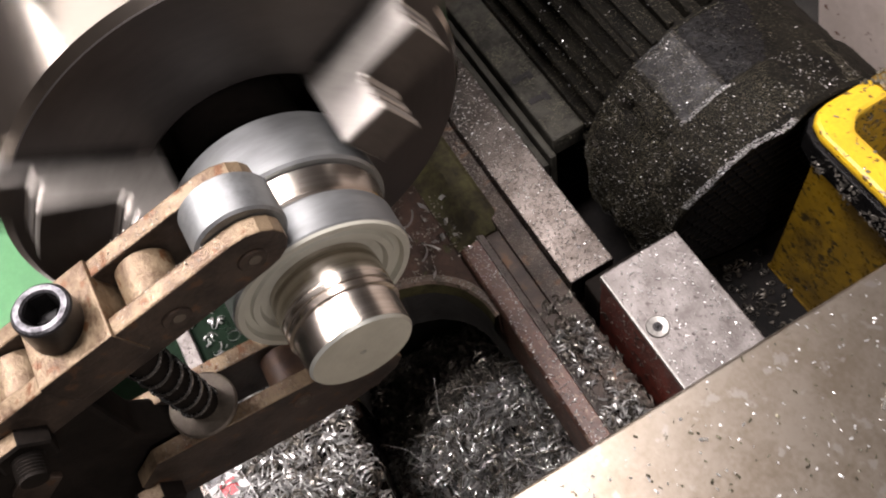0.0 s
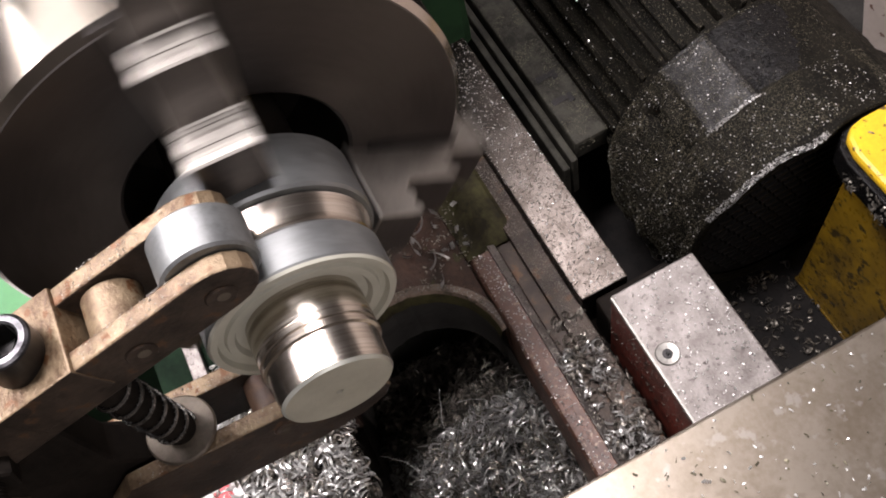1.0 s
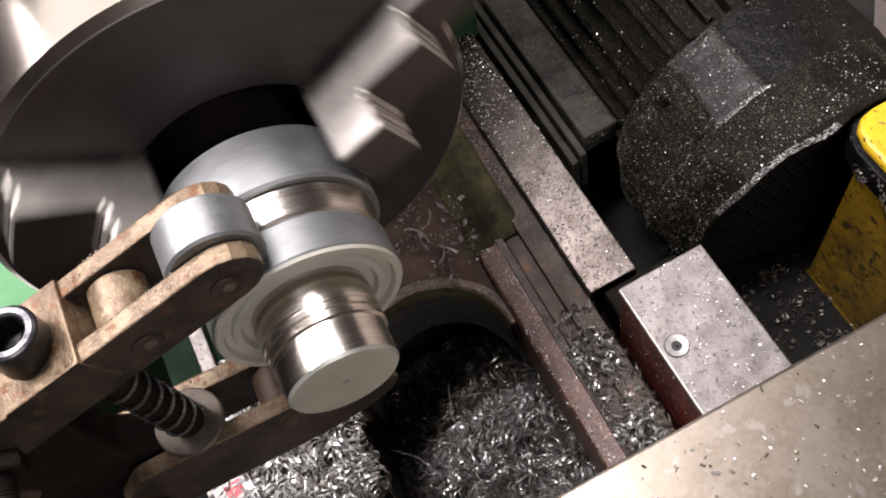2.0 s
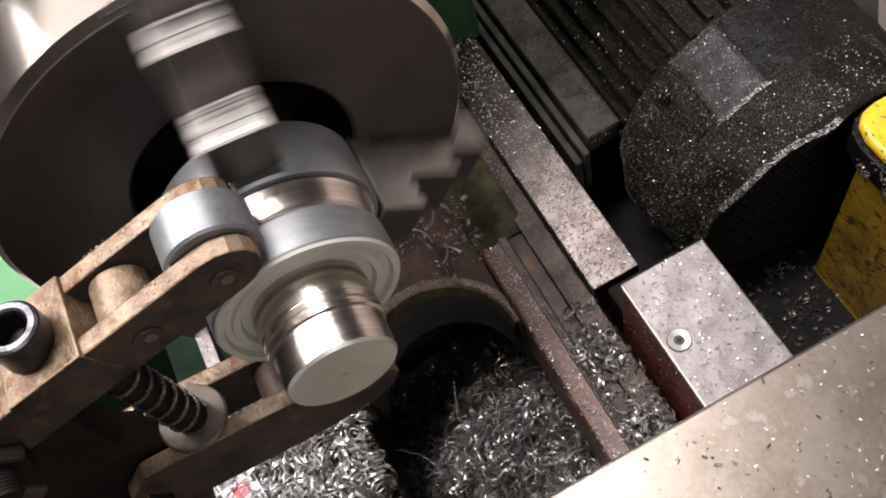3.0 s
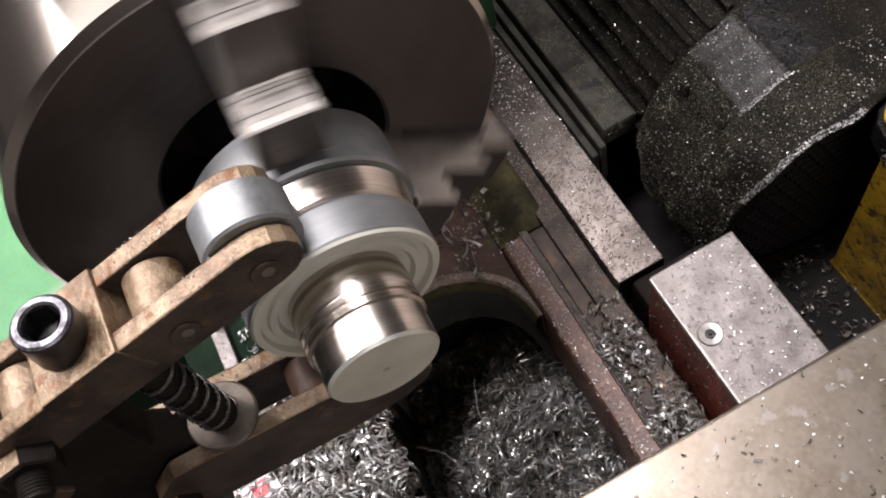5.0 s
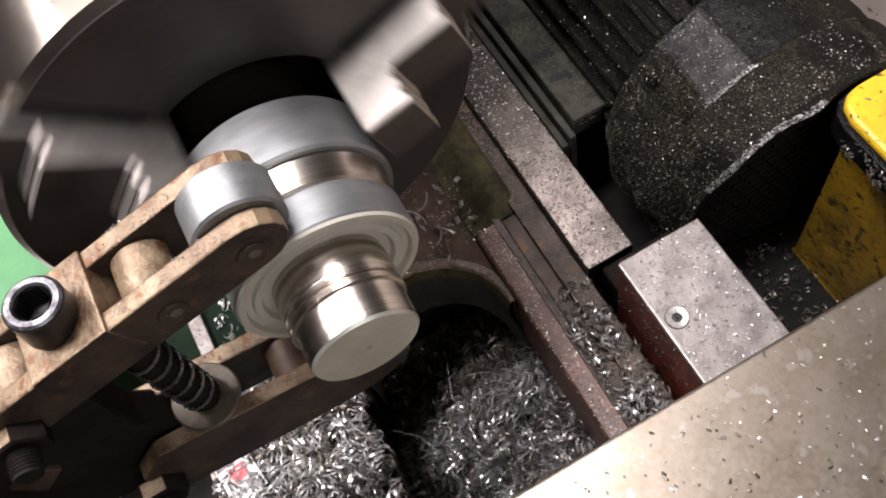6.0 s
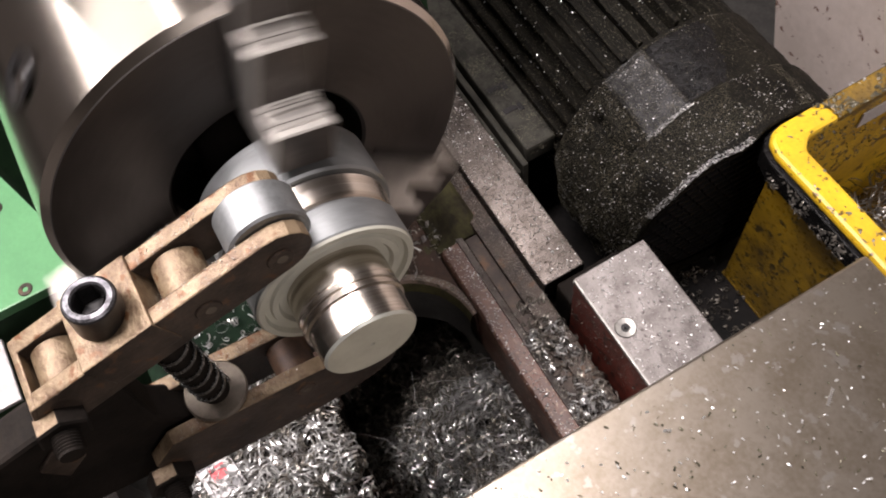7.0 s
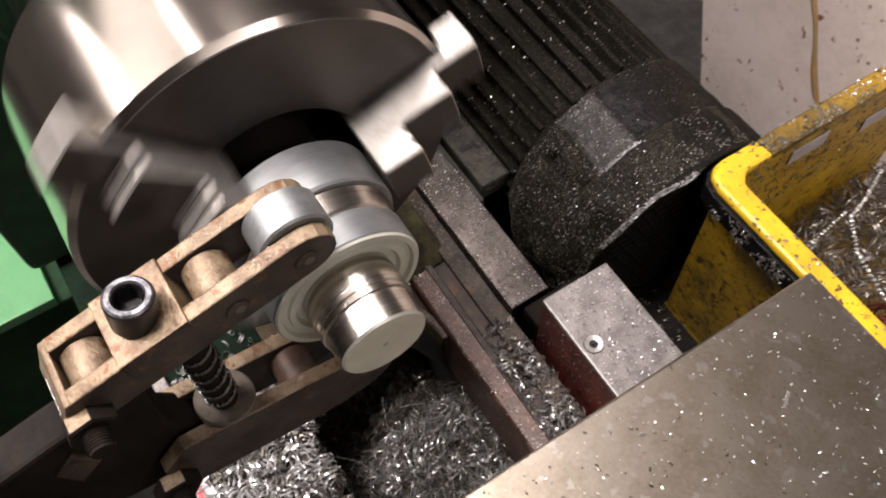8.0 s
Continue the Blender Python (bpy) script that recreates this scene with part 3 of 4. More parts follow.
for extra, drop in ((0.0012, 0.0008), (0.0016, 0.0026), (-0.0004, 0.0048), (-0.0010, 0.0110)):
    rings.append([bm.verts.new((cowl_end(360 * q / 220) + extra, (0.0978 - drop) * math.cos(2 * math.pi * q / 220), (0.0978 - drop) * math.sin(2 * math.pi * q / 220))) for q in range(220)])
rings.insert(0, [bm.verts.new((-0.1545, 0.080 * math.cos(2 * math.pi * q / 220), 0.080 * math.sin(2 * math.pi * q / 220))) for q in range(220)])
for a, b in zip(rings, rings[1:]):
    for q in range(220):
        bm.faces.new((a[q], a[(q + 1) % 220], b[(q + 1) % 220], b[q]))
cowl = part("cowl", bm, MOTOR, motor, "grimy dented fan cowl caked with swarf")
cowl.data.materials.append(PAD_GREY)
cowl.data.materials.append(WET)
for p in cowl.data.polygons:
    a = math.degrees(math.atan2(p.center.z, p.center.y)) % 360
    edge = 5 * noise.noise(p.center * 70)
    if -0.153 < p.center.x < -0.0935 and 106.5 < a < 127.5:
        p.material_index = 1
    elif -0.152 < p.center.x < -0.0965 and 78 + edge < a < 106.5 and a > 78 + 420 * (p.center.x + 0.120):
        p.material_index = 2
part("grille", lathe([(-0.0570, 0), (-0.0570, 0.0885)], 64), MOTOR_DARK, motor, "black vented end")
part("housing", lathe([(-0.12, 0.0815), (-0.42, 0.0815), (-0.42, 0)], 64), MOTOR, motor, "finned cast housing")
for k in range(35):
    part("fin", box(-0.40, -0.1556 - 0.004 * (k % 3 == 1), -0.0022, 0.0022, 0.079, 0.0925, 0.0009), MOTOR, motor, m=pose(0, 0, 0, 4.3 + 360 * k / 35))
foot = part("foot", box(-0.40, -0.1640, -0.1180, -0.090, 0.000, 0.021, 0.003), FOOT, motor, "flat mounting foot with two bolt slots")
for y, z in ((-0.1232, 0.0150), (-0.1300, 0.0085)):
    part("foot_rib", box(-0.40, -0.1560, y - 0.0028, y + 0.0028, -0.030, z, 0.0014), FOOT, motor, "thin rib beside the mounting foot")
for x in (-0.204, -0.2285):
    # Black pads on the foot stand in for the open slots' darkness.
    part("slot", box(x - 0.0026, x + 0.0026, -0.1140, -0.1000, 0.0200, 0.0216, 0.0004), BLACK_OXIDE, foot, "bolt slot drawn as a black pad")
    part("slot_end", box(x - 0.0026, x + 0.0060, -0.1020, -0.0975, 0.0200, 0.0217, 0.0004), BLACK_OXIDE, foot, "bolt slot drawn as a black pad")

louvre = None
for row in range(-8, 9):
    z = row * 0.0095
    for col in range(-8, 9):
        y = col * 0.0105 + (0.005 if row % 2 else 0)
        if math.hypot(y, z) < 0.080:
            if louvre is None:
                louvre = part("louvre", box(-0.0015, 0.0022, -0.0046, 0.0046, -0.0016, 0.0016, 0.0006), MOTOR_DARK, motor, "pressed vent louvre")
                louvre.location = (-0.0566, y, z)
            else:
                o = new("louvre", louvre.data)
                o.parent = motor
                o.location = (-0.0566, y, z)

# ---- yellow bin ----
bin_ = thing("yellow_bin", "oily yellow plastic bin with swarf inside", "bin")
X0, X1, Y0, Y1, ZR = -0.046, 0.30, 0.180, 0.44, -0.066
# Besides stains, the darker yellow holds the shade on this outer wall.
part("front_wall", box(X0 + 0.012, X1, Y0 + 0.010, Y0 + 0.0135, ZR - 0.20, ZR - 0.002), YELLOW_DARK, bin_, "oil-stained wall, also darkened for shade")
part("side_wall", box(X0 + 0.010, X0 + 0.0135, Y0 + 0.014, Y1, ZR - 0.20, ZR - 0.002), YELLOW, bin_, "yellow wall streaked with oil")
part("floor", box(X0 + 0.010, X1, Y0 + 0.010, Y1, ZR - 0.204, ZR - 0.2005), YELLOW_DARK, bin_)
W = 0.0175
part("rim", slab([(X0 + 0.018, Y0 - 0.001), (X1, Y0 - 0.001), (X1, Y0 + W), (X0 + W + 0.008, Y0 + W), (X0 + W, Y0 + W + 0.008), (X0 + W, Y0 + 0.052), (X0, Y0 + 0.050), (X0, Y0 + 0.018), (X0 + 0.002, Y0 + 0.008), (X0 + 0.008, Y0 + 0.002)], ZR - 0.006, ZR + 0.0025, 0.0030), YELLOW_RIM, bin_, "worn bright yellow rim")
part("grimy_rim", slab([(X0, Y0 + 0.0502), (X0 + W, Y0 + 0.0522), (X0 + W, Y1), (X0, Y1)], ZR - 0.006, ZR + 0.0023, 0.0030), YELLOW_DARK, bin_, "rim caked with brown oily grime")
part("skirt", slab([(X0 + 0.018, Y0 - 0.004), (X1, Y0 - 0.004), (X1, Y0 + 0.004), (X0 + 0.021, Y0 + 0.004), (X0 + 0.004, Y0 + 0.021), (X0 + 0.004, Y1), (X0 - 0.003, Y1), (X0 - 0.003, Y0 + 0.018), (X0, Y0 + 0.006), (X0 + 0.007, Y0 - 0.001)], ZR - 0.024, ZR - 0.0058, 0.0012), WET, bin_, "skirt under the rim, black with wet oil")

for y0, y1, z0 in ((0.264, 0.303, -0.088), (0.352, 0.410, -0.108)):
    part("handle_slot", box(X0 + 0.0136, X0 + 0.0152, y0, y1, z0 - 0.017, z0, 0.0006), LABEL_WHITE, bin_, "grey swarf-filled handle slot", m=pose(0, 0, 0, 0, 0, 0))

# ---- splash panel ----
panel = thing("splash_panel", "white splash panel spotted with brown oil stains", "panel")
bm = bmesh.new()
pts = [(-0.398, 0.05), (-0.348, -0.10), (-0.3026, -0.24), (-0.25, -0.40), (0.60, -0.40), (0.60, 0.30), (-0.30, 0.30)]
a = [bm.verts.new((x, 0.460, z)) for x, z in pts]
b = [bm.verts.new((x, 0.464, z)) for x, z in pts]
bm.faces.new(a)
bm.faces.new(b)
for k in range(len(pts)):
    bm.faces.new((a[k], a[(k + 1) % len(pts)], b[(k + 1) % len(pts)], b[k]))
part("sheet", bm, PANEL, panel)
bm = bmesh.new()
prev = None
for k in range(25):
    q = k / 24
    x, z = -0.205 + 0.085 * q + 0.006 * math.sin(5 * q), -0.120 - 0.130 * q
    w = 0.0044 + 0.0012 * math.sin(9 * q)
    row = [bm.verts.new((x - w, 0.4599, z)), bm.verts.new((x, 0.4585, z)), bm.verts.new((x + w, 0.4599, z))]
    if prev:
        for a in (0, 1):
            bm.faces.new((prev[a], prev[a + 1], row[a + 1], row[a]))
    prev = row
part("drip", bm, DRIP, panel, "dried brown drip")

# ---- label on the front way ----
tag = thing("printed_label", "small white label with a red mark on the front way", "label", pose(-0.019, -0.2185, -0.0435, 0, 4, 8))
part("card", box(-0.013, 0.013, -0.010, 0.010, -0.0006, 0.0006, 0.0002), LABEL_WHITE, tag)
part("red_mark", box(-0.005, 0.003, -0.004, 0.005, 0.0007, 0.0010, 0.0), LABEL_RED, tag, "red printed mark")
part("black_bar", box(-0.012, -0.007, -0.009, 0.002, 0.0007, 0.0010, 0.0), BLACK_OXIDE, tag, "black printed bar")
part("black_bar", box(0.005, 0.012, 0.001, 0.009, 0.0007, 0.0010, 0.0), BLACK_OXIDE, tag, "black printed bar")

# ---- the room ----
# Unseen shell added round the lathe for reflections and bounced light.
floor = tagged(part("floor", box(-3, 3, -3, 3, -1.05, -1.0, 0), FLOOR), "grey concrete workshop floor", "floor", kind="structure")
ceiling = tagged(part("ceiling", box(-3, 3, -3, 3, 2.0, 2.05, 0), WALL), "pale workshop ceiling", "ceiling", kind="structure")
for nm, b4 in (("wall_north", (-3, 3, 3, 3.1)), ("wall_south", (-3, 3, -3.1, -3)), ("wall_west", (-3.1, -3, -3, 3)), ("wall_east", (3, 3.1, -3, 3))):
    tagged(part(nm, box(*b4, -1.0, 2.0, 0), WALL), "plain painted workshop wall", "wall", kind="structure")
tagged(part("machine_stand", box(-0.65, 0.65, -0.42, 0.45, -1.0, -0.4202, 0.004), GREEN_SHADED), "dark green cabinet stand under the lathe", "stand", kind="structure")
tagged(part("chip_tray", box(-0.7, 0.7, -0.5, 0.6, -0.42, -0.41, 0), PIT), "black oily chip tray under the lathe", "tray", kind="structure")

# ---- swarf ----


def curls(name, spots, material, label, r=(0.0015, 0.0035), width=(0.0006, 0.0014), seed=1, seg=15, wound=(0.5, 2.1)):
    """Curled ribbons of swarf, one at each (x, y, z)."""
    g = np.random.default_rng(seed)
    n = len(spots)
    k = np.linspace(0, 1, seg)[None, :]
    rad = g.uniform(*r, (n, 1))
    turns = g.uniform(*wound, (n, 1)) * 2 * np.pi
    pitch = g.uniform(-0.8, 0.8, (n, 1)) * rad * 2
    grow = 1 + g.uniform(-0.4, 0.4, (n, 1)) * k
    w = g.uniform(*width, (n, 1))
    ang = turns * k
    px, py, pz = rad * grow * np.cos(ang), rad * grow * np.sin(ang), pitch * k
    lo = np.stack([px, py, pz - w / 2 * np.ones_like(k)], -1)
    hi = np.stack([px, py, pz + w / 2 * np.ones_like(k)], -1)
    v = np.stack([lo, hi], 2)
    q = g.normal(size=(n, 4))
    q /= np.linalg.norm(q, axis=1, keepdims=True)
    a, b, c, d = q.T
    R = np.stack([np.stack([1 - 2 * (c * c + d * d), 2 * (b * c - a * d), 2 * (b * d + a * c)], -1),
                  np.stack([2 * (b * c + a * d), 1 - 2 * (b * b + d * d), 2 * (c * d - a * b)], -1),
                  np.stack([2 * (b * d - a * c), 2 * (c * d + a * b), 1 - 2 * (b * b + c * c)], -1)], 1)
    v = np.einsum("nij,nskj->nski", R, v) + np.asarray(spots)[:, None, None, :]
    verts = v.reshape(-1, 3)
    base = (np.arange(n) * seg * 2)[:, None] + (np.arange(seg - 1) * 2)[None, :]
    f = np.stack([base, base + 1, base + 3, base + 2], -1).reshape(-1, 4)
    me = bpy.data.meshes.new(name)
    me.from_pydata(verts.tolist(), [], f.tolist())
    me.materials.append(material)
    me.shade_smooth()
    ob = new(name, me)
    return tagged(ob, label, "swarf", kind="stuff")


def heap(n, x0, x1, y0, y1, height, thick, seed):
    g = np.random.default_rng(seed)
    x, y = g.uniform(x0, x1, n), g.uniform(y0, y1, n)
    z = np.array([height(a, b) for a, b in zip(x, y)]) + g.uniform(-1, 0.3, n) * thick
    return np.stack([x, y, z], -1)


def pit_height(x, y):
    return -0.112 + 0.75 * max(-0.075, min(0.02, x + 0.012 + 0.25 * (y + 0.09))) + 0.006 * math.sin(70 * x + 3) * math.sin(60 * y)


BIG, WIDE = (0.0024, 0.0056), (0.0005, 0.0012)
curls("pit_swarf", heap(3000, -0.014, 0.13, -0.145, -0.047, pit_height, 0.010, 3), CHIP, "heap of bright curled steel swarf in the bed", BIG, WIDE, seed=4)
curls("dark_pit_swarf", heap(2000, -0.034, 0.13, -0.145, -0.047, pit_height, 0.012, 13), CHIP_DULL, "dull oily swarf in the bed", BIG, WIDE, seed=14)
curls("front_swarf", heap(1700, -0.084, 0.09, -0.232, -0.147, lambda x, y: -0.043 + 0.003 * math.sin(90 * x), 0.007, 5), CHIP, "loose curled swarf on the front way", (0.0024, 0.0056), (0.0006, 0.0014), seed=6)
curls("dull_front_swarf", heap(1100, -0.084, 0.09, -0.232, -0.147, lambda x, y: -0.0445 + 0.003 * math.sin(90 * x), 0.006, 55), CHIP_DULL, "dull curled swarf under the bright chips", (0.0026, 0.0056), (0.0007, 0.0018), seed=56)
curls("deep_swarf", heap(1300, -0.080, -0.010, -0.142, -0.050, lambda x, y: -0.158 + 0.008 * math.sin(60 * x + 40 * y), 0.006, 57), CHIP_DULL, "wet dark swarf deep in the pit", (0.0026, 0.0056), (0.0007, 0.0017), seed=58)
curls("base_swarf", heap(60, -0.13, -0.088, -0.204, -0.150, lambda x, y: -0.053, 0.002, 29), CHIP, "few bright chips on the dark casting", (0.0015, 0.0035), (0.0006, 0.0012), seed=30)
curls("gap_swarf", heap(230, 0.0, 0.10, -0.031, -0.010, lambda x, y: -0.044 + 0.004 * math.sin(140 * x), 0.006, 7), CHIP, "curled swarf packed beside the stop block", seed=8)
curls("gap_grit", heap(460, -0.02, 0.10, -0.031, -0.006, lambda x, y: -0.046 + 0.003 * math.sin(140 * x), 0.006, 27), CHIP_DULL, "dull swarf packed beside the stop block", seed=28)
curls("web_swarf", heap(20, -0.112, -0.080, -0.078, -0.038, lambda x, y: -0.049, 0.001, 9), CHIP, "few loose flat chips lying on the casting", (0.0050, 0.0090), (0.0020, 0.0042), seed=10, wound=(0.14, 0.40))
curls("shelf_swarf", heap(650, -0.055, 0.12, 0.03, 0.20, lambda x, y: -0.266, 0.002, 25), CHIP_DULL, "dull chips scattered behind the bed", (0.0015, 0.0035), (0.0006, 0.0014), seed=26, seg=9)
curls("bin_swarf", heap(2200, -0.03, 0.29, 0.20, 0.43, lambda x, y: -0.215 + 0.20 * (x - 0.02) + 0.01 * math.sin(20 * x + 9 * y), 0.012, 15), CHIP_DULL, "dark tangled swarf in the bin", (0.004, 0.011), (0.0006, 0.0014), seed=16, seg=18)
curls("red_swarf", heap(90, 0.09, 0.16, 0.22, 0.30, lambda x, y: -0.165, 0.012, 17), CHIP_RED, "reddish blued swarf in the bin", (0.006, 0.016), (0.0012, 0.003), seed=18, seg=16)


def flakes(name, places, normals, material, label, size=(0.0004, 0.0011), seed=1, tilt=0.35):
    """Tiny bent flakes of swarf that lie on a surface."""
    g = np.random.default_rng(seed)
    p, nrm = np.asarray(places), np.asarray(normals)
    n = len(p)
    nrm = nrm + g.normal(0, tilt, (n, 3))
    nrm /= np.linalg.norm(nrm, axis=1, keepdims=True)
    t = np.cross(nrm, g.normal(size=(n, 3)))
    t /= np.linalg.norm(t, axis=1, keepdims=True)
    u = np.cross(nrm, t)
    a, b = g.uniform(*size, (n, 1)), g.uniform(*size, (n, 1)) * 0.45
    c = p + nrm * 0.0003
    v = np.stack([c - a * t - b * u, c - a * t + b * u, c + nrm * a * 0.4 + b * u, c + nrm * a * 0.4 - b * u, c + a * t + b * u, c + a * t - b * u], 1).reshape(-1, 3)
    k = (np.arange(n) * 6)[:, None]
    f = np.concatenate([k + np.array([[0, 1, 2, 3]]), k + np.array([[3, 2, 4, 5]])])
    me = bpy.data.meshes.new(name)
    me.from_pydata(v.tolist(), [], f.tolist())
    me.materials.append(material)
    return tagged(new(name, me), label, "swarf", kind="stuff")


def on_level(n, x0, x1, y0, y1, z, seed, clump=0.0):
    g = np.random.default_rng(seed)
    x, y = g.uniform(x0, x1, n), g.uniform(y0, y1, n)
    if clump:
        keep = np.array([noise.noise((a * clump, b * clump, 3.0)) for a, b in zip(x, y)]) > -0.05
        x, y = x[keep], y[keep]
    return np.stack([x, y, np.full(len(x), z)], -1), np.tile([0.0, 0.0, 1.0], (len(x), 1))


def on_drum(n, x0, x1, r, a0, a1, seed, clump=40.0):
    """Places on the motor: at the radius r, or on the cowl itself where r is 0."""
    g = np.random.default_rng(seed)
    x, a = g.uniform(x0, x1, n), g.uniform(a0, a1, n)
    keep = np.array([noise.noise((p * clump, q * clump * 0.0018, 5.0)) for p, q in zip(x, a)]) > -0.3
    oily = (x < -0.095) & (a < 106) & (a > 60) & (x > -0.152)
    keep &= ~oily | (g.uniform(0, 1, n) < 0.12)
    x, a = x[keep], a[keep]
    rad = np.array([cowl_radius(p, q) for p, q in zip(x, a)]) + 0.0002 if r == 0 else np.full(len(x), r)
    a = np.radians(a)
    nrm = np.stack([np.zeros(len(x)), np.cos(a), np.sin(a)], -1)
    return np.stack([x, MY + rad * nrm[:, 1], MZ + rad * nrm[:, 2]], -1), nrm


def on_lip(n, a0, a1, seed):
    """Places along the cowl's dented lip."""
    g = np.random.default_rng(seed)
    a = g.uniform(a0, a1, n)
    x = np.array([cowl_end(q) for q in a]) + g.uniform(-0.0030, 0.0014, n)
    rad = np.array([cowl_radius(p, q) for p, q in zip(x, a)]) + 0.0001
    a = np.radians(a)
    return np.stack([x, MY + rad * np.cos(a), MZ + rad * np.sin(a)], -1), np.stack([np.full(n, 0.4), np.cos(a), np.sin(a)], -1)


def off_notch(spot):
    """Leaves out what would float over the rounded opening."""
    p, nrm = spot
    keep = (np.hypot(p[:, 0] - cx, p[:, 1] - cyy) > rr + 0.003) & (p[:, 0] < cx)
    return p[keep], nrm[keep]


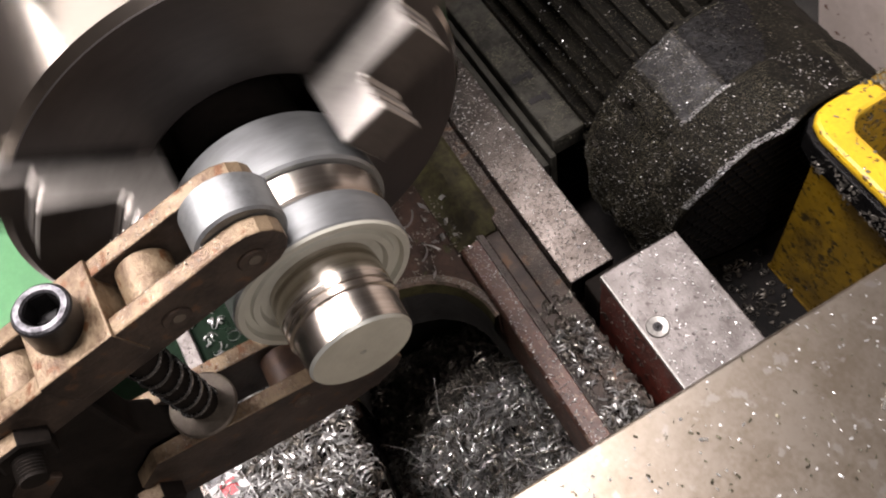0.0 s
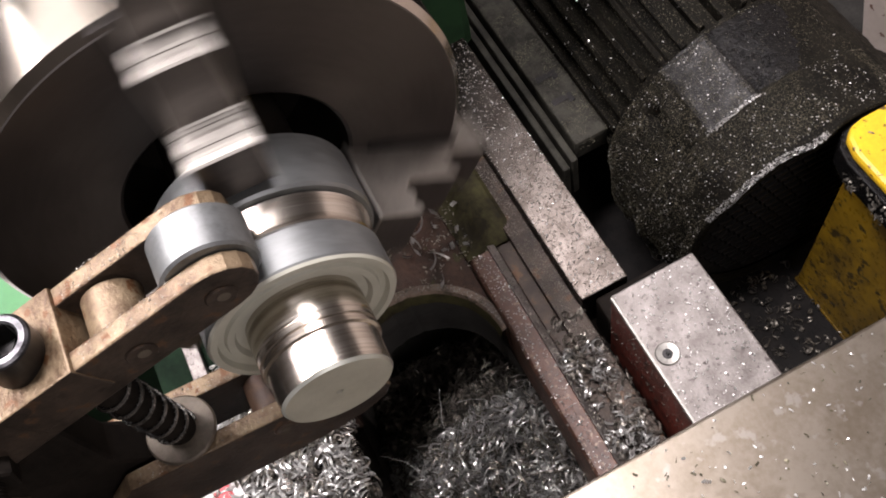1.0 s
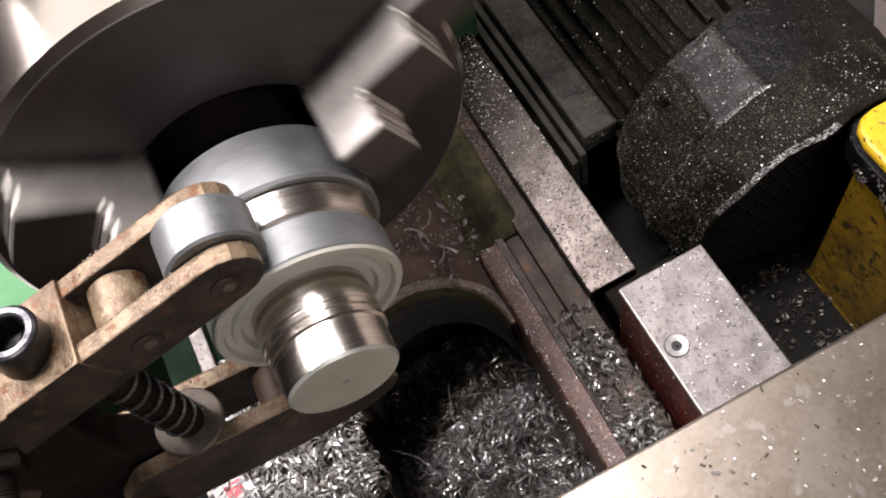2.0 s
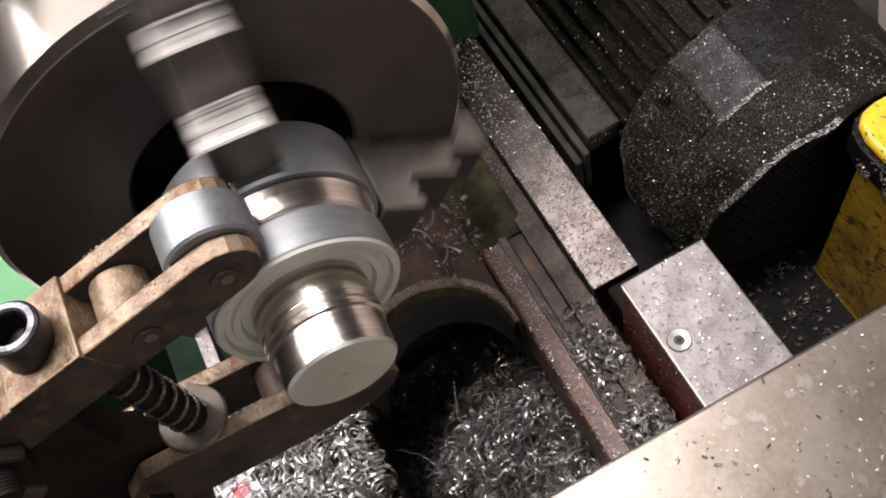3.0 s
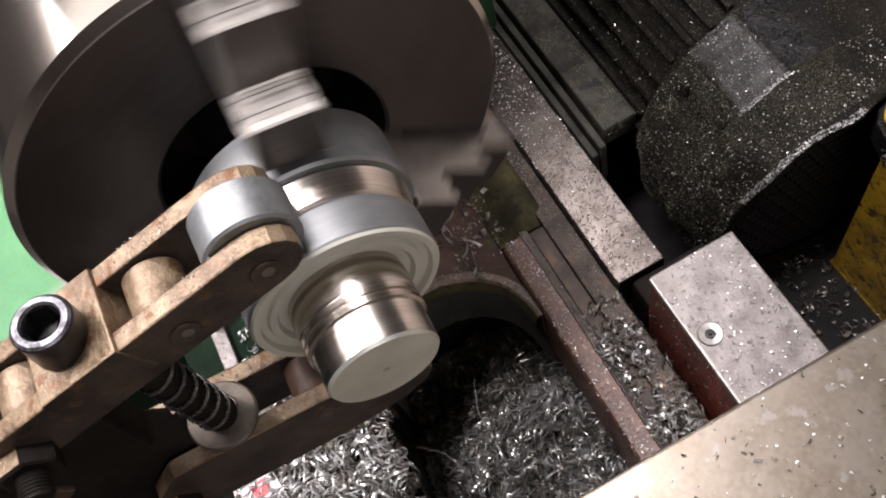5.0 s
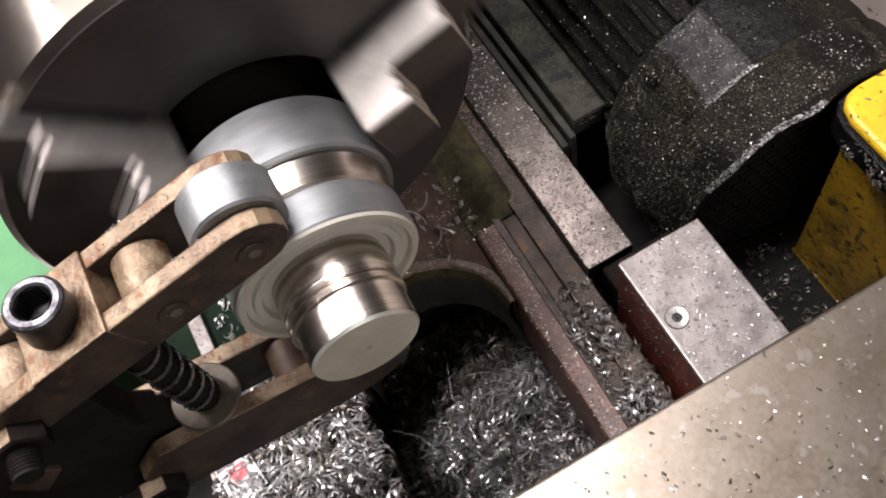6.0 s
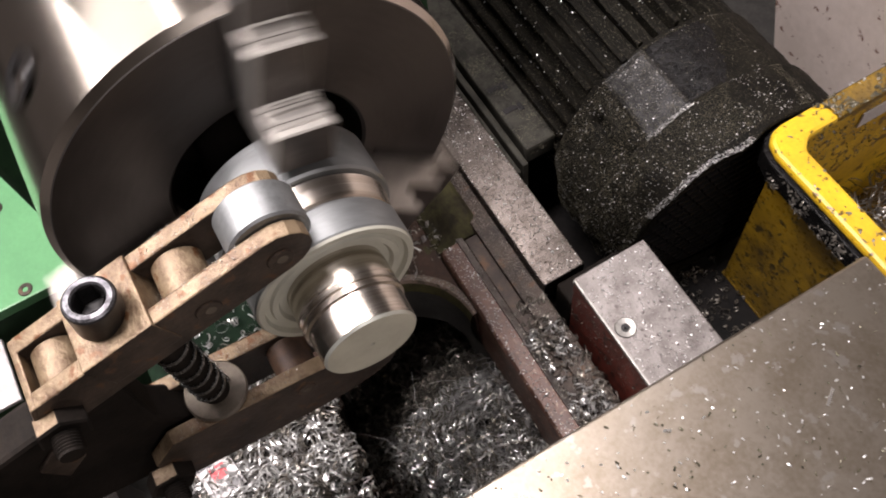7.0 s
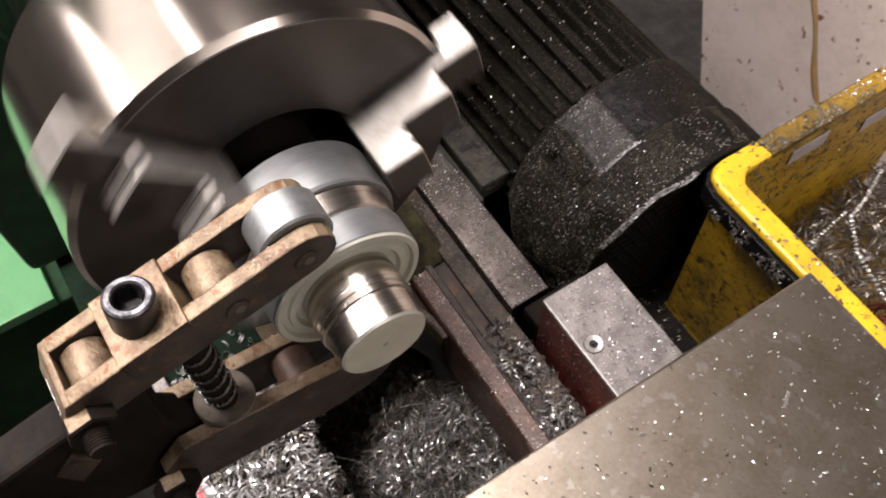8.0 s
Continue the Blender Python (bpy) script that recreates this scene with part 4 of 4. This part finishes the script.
for nm, spot, material, label, size, sd in (
        ("plate_grit", on_level(800, 0.080, 0.30, -0.20, 0.110, 0.0428, 67), CHIP_FINE, "dull swarf scattered on the plate", (0.0002, 0.0012), 67),
        ("plate_flakes", on_level(900, 0.080, 0.30, -0.20, 0.110, 0.0428, 31), CHIP, "fine bright swarf scattered on the plate", (0.0002, 0.0011), 31),
        ("block_side_flakes", (lambda q: (np.stack([q[0][:, 0], np.full(len(q[0]), -0.0004), q[0][:, 1]], -1), np.tile([0.0, -1.0, 0.3], (len(q[0]), 1))))(on_level(420, 0.001, 0.085, -0.045, -0.004, 0, 81)), CHIP_DULL, "fine swarf stuck to the block's red side", (0.00015, 0.0006), 81),
        ("block_flakes", on_level(420, 0.001, 0.088, 0.001, 0.044, 0.0003, 32), CHIP, "fine bright swarf on the block", (0.00015, 0.0008), 32),
        ("way_flakes", on_level(800, -0.25, -0.02, -0.006, 0.022, -0.0388, 33), CHIP, "fine bright swarf on the rear way", (0.00015, 0.0007), 33),
        ("way_grit", on_level(1600, -0.25, -0.02, -0.006, 0.022, -0.0389, 61), CHIP_DULL, "fine dull grit on the rear way", (0.00015, 0.0006), 61),
        ("bevel_grit", on_level(700, -0.074, 0.085, -0.0336, -0.0294, -0.0440, 62), CHIP_DULL, "dull grit on the rail's bevel", (0.0002, 0.0006), 62),
        ("lip_sparks", on_lip(800, 97, 150, 63), CHIP, "bright swarf along the cowl's lip", (0.00015, 0.00045), 63),
        ("pad_edge_sparks", on_drum(420, -0.0960, -0.0925, 0, 105, 129, 64, 0.0), CHIP, "bright swarf along the pad's edge", (0.00015, 0.0005), 64),
        ("rim_grit", (lambda q: (np.stack([cx - (rr + 0.0015 + q[0][:, 1]) * np.cos(q[0][:, 0]), cyy + (rr + 0.0015 + q[0][:, 1]) * np.sin(q[0][:, 0]), np.full(len(q[0]), -0.0505)], -1), q[1]))(on_level(420, -1.5, 1.5, -0.002, 0.002, 0, 65)), CHIP_DULL, "dull grit on the opening's edge", (0.0002, 0.0007), 65),
        ("ledge_flakes", on_level(4200, -0.20, 0.10, -0.0196, -0.0065, -0.0463, 34), CHIP_DULL, "fine grey swarf covering the ledge", (0.00015, 0.0005), 34),
        ("rail_flakes", on_level(380, -0.074, 0.085, -0.0455, -0.034, -0.0438, 35), CHIP, "fine bright swarf on the rail", (0.0002, 0.0007), 35),
        ("web_flakes", off_notch(on_level(1300, -0.16, -0.03, -0.14, -0.030, -0.0518, 36, 50)), CHIP_DULL, "fine swarf on the casting", (0.0004, 0.0012), 36),
        ("cowl_flakes", on_drum(36000, -0.153, -0.054, 0, 60, 205, 37, 18), CHIP_FINE, "fine swarf stuck to the motor cowl", (0.0001, 0.0004), 37),
        ("pad_flakes", on_drum(750, -0.151, -0.096, 0, 107, 127, 51, 18), CHIP_DULL, "fine swarf on the raised pad", (0.00015, 0.0005), 51),
        ("cowl_sparks", on_drum(2200, -0.153, -0.054, 0, 60, 205, 47), CHIP, "bright swarf stuck to the motor cowl", (0.0002, 0.0007), 47),
        ("foot_flakes", on_level(1800, -0.30, -0.158, MY - 0.117, MY - 0.091, MZ + 0.0212, 91, 60), CHIP_FINE, "fine swarf lying on the motor foot", (0.00015, 0.0006), 91),
        ("housing_flakes", on_drum(2600, -0.30, -0.157, 0.0926, 60, 200, 38, 60), CHIP_FINE, "fine swarf caught on the motor fins", (0.00015, 0.0005), 38),
        ("housing_sparks", on_drum(150, -0.30, -0.157, 0.0927, 60, 200, 48, 60), CHIP, "bright chips on the motor fins", (0.0004, 0.0012), 48),
        ("bin_wall_grime", (lambda q: (np.stack([q[0][:, 0], np.full(len(q[0]), Y0 + 0.0139), ZR - 0.01 - 0.5 * q[0][:, 1]], -1), np.tile([0.0, 1.0, 0.0], (len(q[0]), 1))))(on_level(700, X0 + 0.014, 0.25, 0.0, 0.18, 0, 41)), CHIP_DULL, "oily chips stuck inside the bin", (0.0005, 0.0018), 41),
        ("bin_side_grime", (lambda q: (np.stack([np.full(len(q[0]), X0 + 0.0139), q[0][:, 0], ZR - 0.006 - 0.5 * q[0][:, 1]], -1), np.tile([1.0, 0.0, 0.0], (len(q[0]), 1))))(on_level(900, Y0 + 0.014, Y1, 0.0, 0.18, 0, 42)), CHIP_DULL, "oily chips stuck inside the bin", (0.0005, 0.0018), 42),
        ("bin_skirt_grime", (lambda q: (np.stack([q[0][:, 0], np.full(len(q[0]), Y0 - 0.0043), ZR - 0.006 - q[0][:, 1]], -1), np.tile([0.0, -1.0, 0.2], (len(q[0]), 1))))(on_level(700, X0 + 0.018, 0.20, 0.0, 0.018, 0, 43, 60)), CHIP_DULL, "dark wet chips clinging under the rim", (0.0006, 0.0020), 43),
        ("rim_wet_chips", on_level(260, X0, X0 + 0.017, Y0 + 0.048, Y1, ZR + 0.0026, 86, 40), CHIP, "bright wet chips along the bin rim", (0.0004, 0.0016), 86),
        ("rim_chips", on_level(900, X0, X0 + 0.017, Y0 + 0.040, Y1, ZR + 0.0025, 66, 30), CHIP_FINE, "brown oily chips along the bin rim", (0.0005, 0.0022), 66),
        ("bin_flakes", on_level(70, X0 + 0.01, 0.25, Y0 + 0.001, Y0 + 0.016, ZR + 0.0026, 39), CHIP_DULL, "dark oily chips on the bin rim", (0.0005, 0.0018), 39)):
    flakes(nm, *spot, material, label, size, sd, 0.8 if "cowl" in nm or "pad" in nm else 0.35)

# chips lying on the tool's arms
for nm, base, slope, high, strips, far, sd in (("upper_arm_chips", PIN_A, UP, 0.0112, ((0.0126, 0.0184), (-0.0084, -0.0026)), 0.038, 71),
                                               ("lower_arm_chips", PIN_C, LOW, 0.0105, ((0.0166, 0.0229), (-0.0044, 0.0019)), 0.050, 72)):
    g = np.random.default_rng(sd)
    p = []
    for x0, x1 in strips:
        for k in range(90):
            y, z = along(g.uniform(0.0, far), high + 0.0001, base, slope)
            p.append((g.uniform(x0, x1), y, z))
    flakes(nm, p, np.tile([0.0, -math.sin(slope), math.cos(slope)], (len(p), 1)), CHIP_DULL, "fine swarf on the rusty tool arm", (0.00012, 0.00045), sd)

# twisted spiral chips lying in the bin


def spiral_chip(way, bead):
    """A long twisted chip that reads as a string of small bent links."""
    bm = bmesh.new()
    for a, b in zip(way, way[1:]):
        a, b = Vector(a), Vector(b)
        count = max(2, int((b - a).length / (2.4 * bead)))
        for k in range(count):
            p = a.lerp(b, k / count) + Vector((0, 0, 0.0004 * math.sin(2.1 * k)))
            r = bmesh.ops.create_icosphere(bm, subdivisions=1, radius=bead)
            bmesh.ops.transform(bm, verts=r["verts"], matrix=Matrix.Translation(p) @ Matrix.Rotation(k * 1.3, 4, "X") @ Matrix.Rotation(k * 0.7, 4, "Z") @ Matrix.Diagonal((1.4, 0.75, 0.9, 1)))
    return tagged(part("spiral_chip", bm, CHIP), "long bright twisted spiral chip in the bin", "swarf", group="spiral chips in the bin")


spiral_chip(((-0.005, 0.375, -0.165), (0.012, 0.330, -0.150), (0.022, 0.295, -0.135), (0.050, 0.268, -0.125), (0.085, 0.255, -0.122), (0.130, 0.245, -0.125)), 0.0017)
spiral_chip(((0.0160, 0.2960, -0.137), (0.0190, 0.2725, -0.140), (0.0215, 0.2490, -0.146), (0.0240, 0.2300, -0.156)), 0.0013)

# small coiled chips on the carriage plate
for x, y, a in ((0.1263, 0.0471, 124), (0.099, -0.020, 60)):
    tagged(part("coiled_chip", coil(9 if a > 90 else 3, 0.00065, 0.00017, 0.009 if a > 90 else 0.003, 12, 4), CHIP, m=pose(x, y, 0.0435, 0, 0, a)), "tiny bright coiled chip on the carriage plate", "swarf", group="coiled chips on the plate")

# long strands in the pit
g = np.random.default_rng(77)
bm = bmesh.new()
for k in range(26):
    p = Vector((g.uniform(-0.02, 0.09), g.uniform(-0.14, -0.05), -0.098))
    p.z = pit_height(p.x, p.y) + 0.004
    d = Vector((g.normal(), g.normal(), 0)).normalized()
    prev = None
    for q in range(12):
        d = (d + Vector((g.normal(0, 0.25), g.normal(0, 0.25), 0))).normalized()
        p = p + d * 0.004 + Vector((0, 0, g.normal(0, 0.0008)))
        pair = (bm.verts.new(p + Vector((0, 0, 0.00025))), bm.verts.new(p - Vector((d.y, -d.x, 0)) * 0.0004))
        if prev:
            bm.faces.new((prev[0], prev[1], pair[1], pair[0]))
        prev = pair
tagged(part("swarf_strands", bm, CHIP, smooth=False), "thin bright strands lying on the swarf", "swarf", kind="stuff")

# ---- movement ----
def motions():
    """The chuck and the work turn together at about 70 turns a minute."""
    rows = [(0.1 * k, 27.0 + 418.4 * 0.1 * k) for k in range(81)]
    walk(chuck, [(t, pose(FACE, AXIS[0], AXIS[1], a)) for t, a in rows])
    walk(work, [(t, pose(0, AXIS[0], AXIS[1], a)) for t, a in rows])


motions()
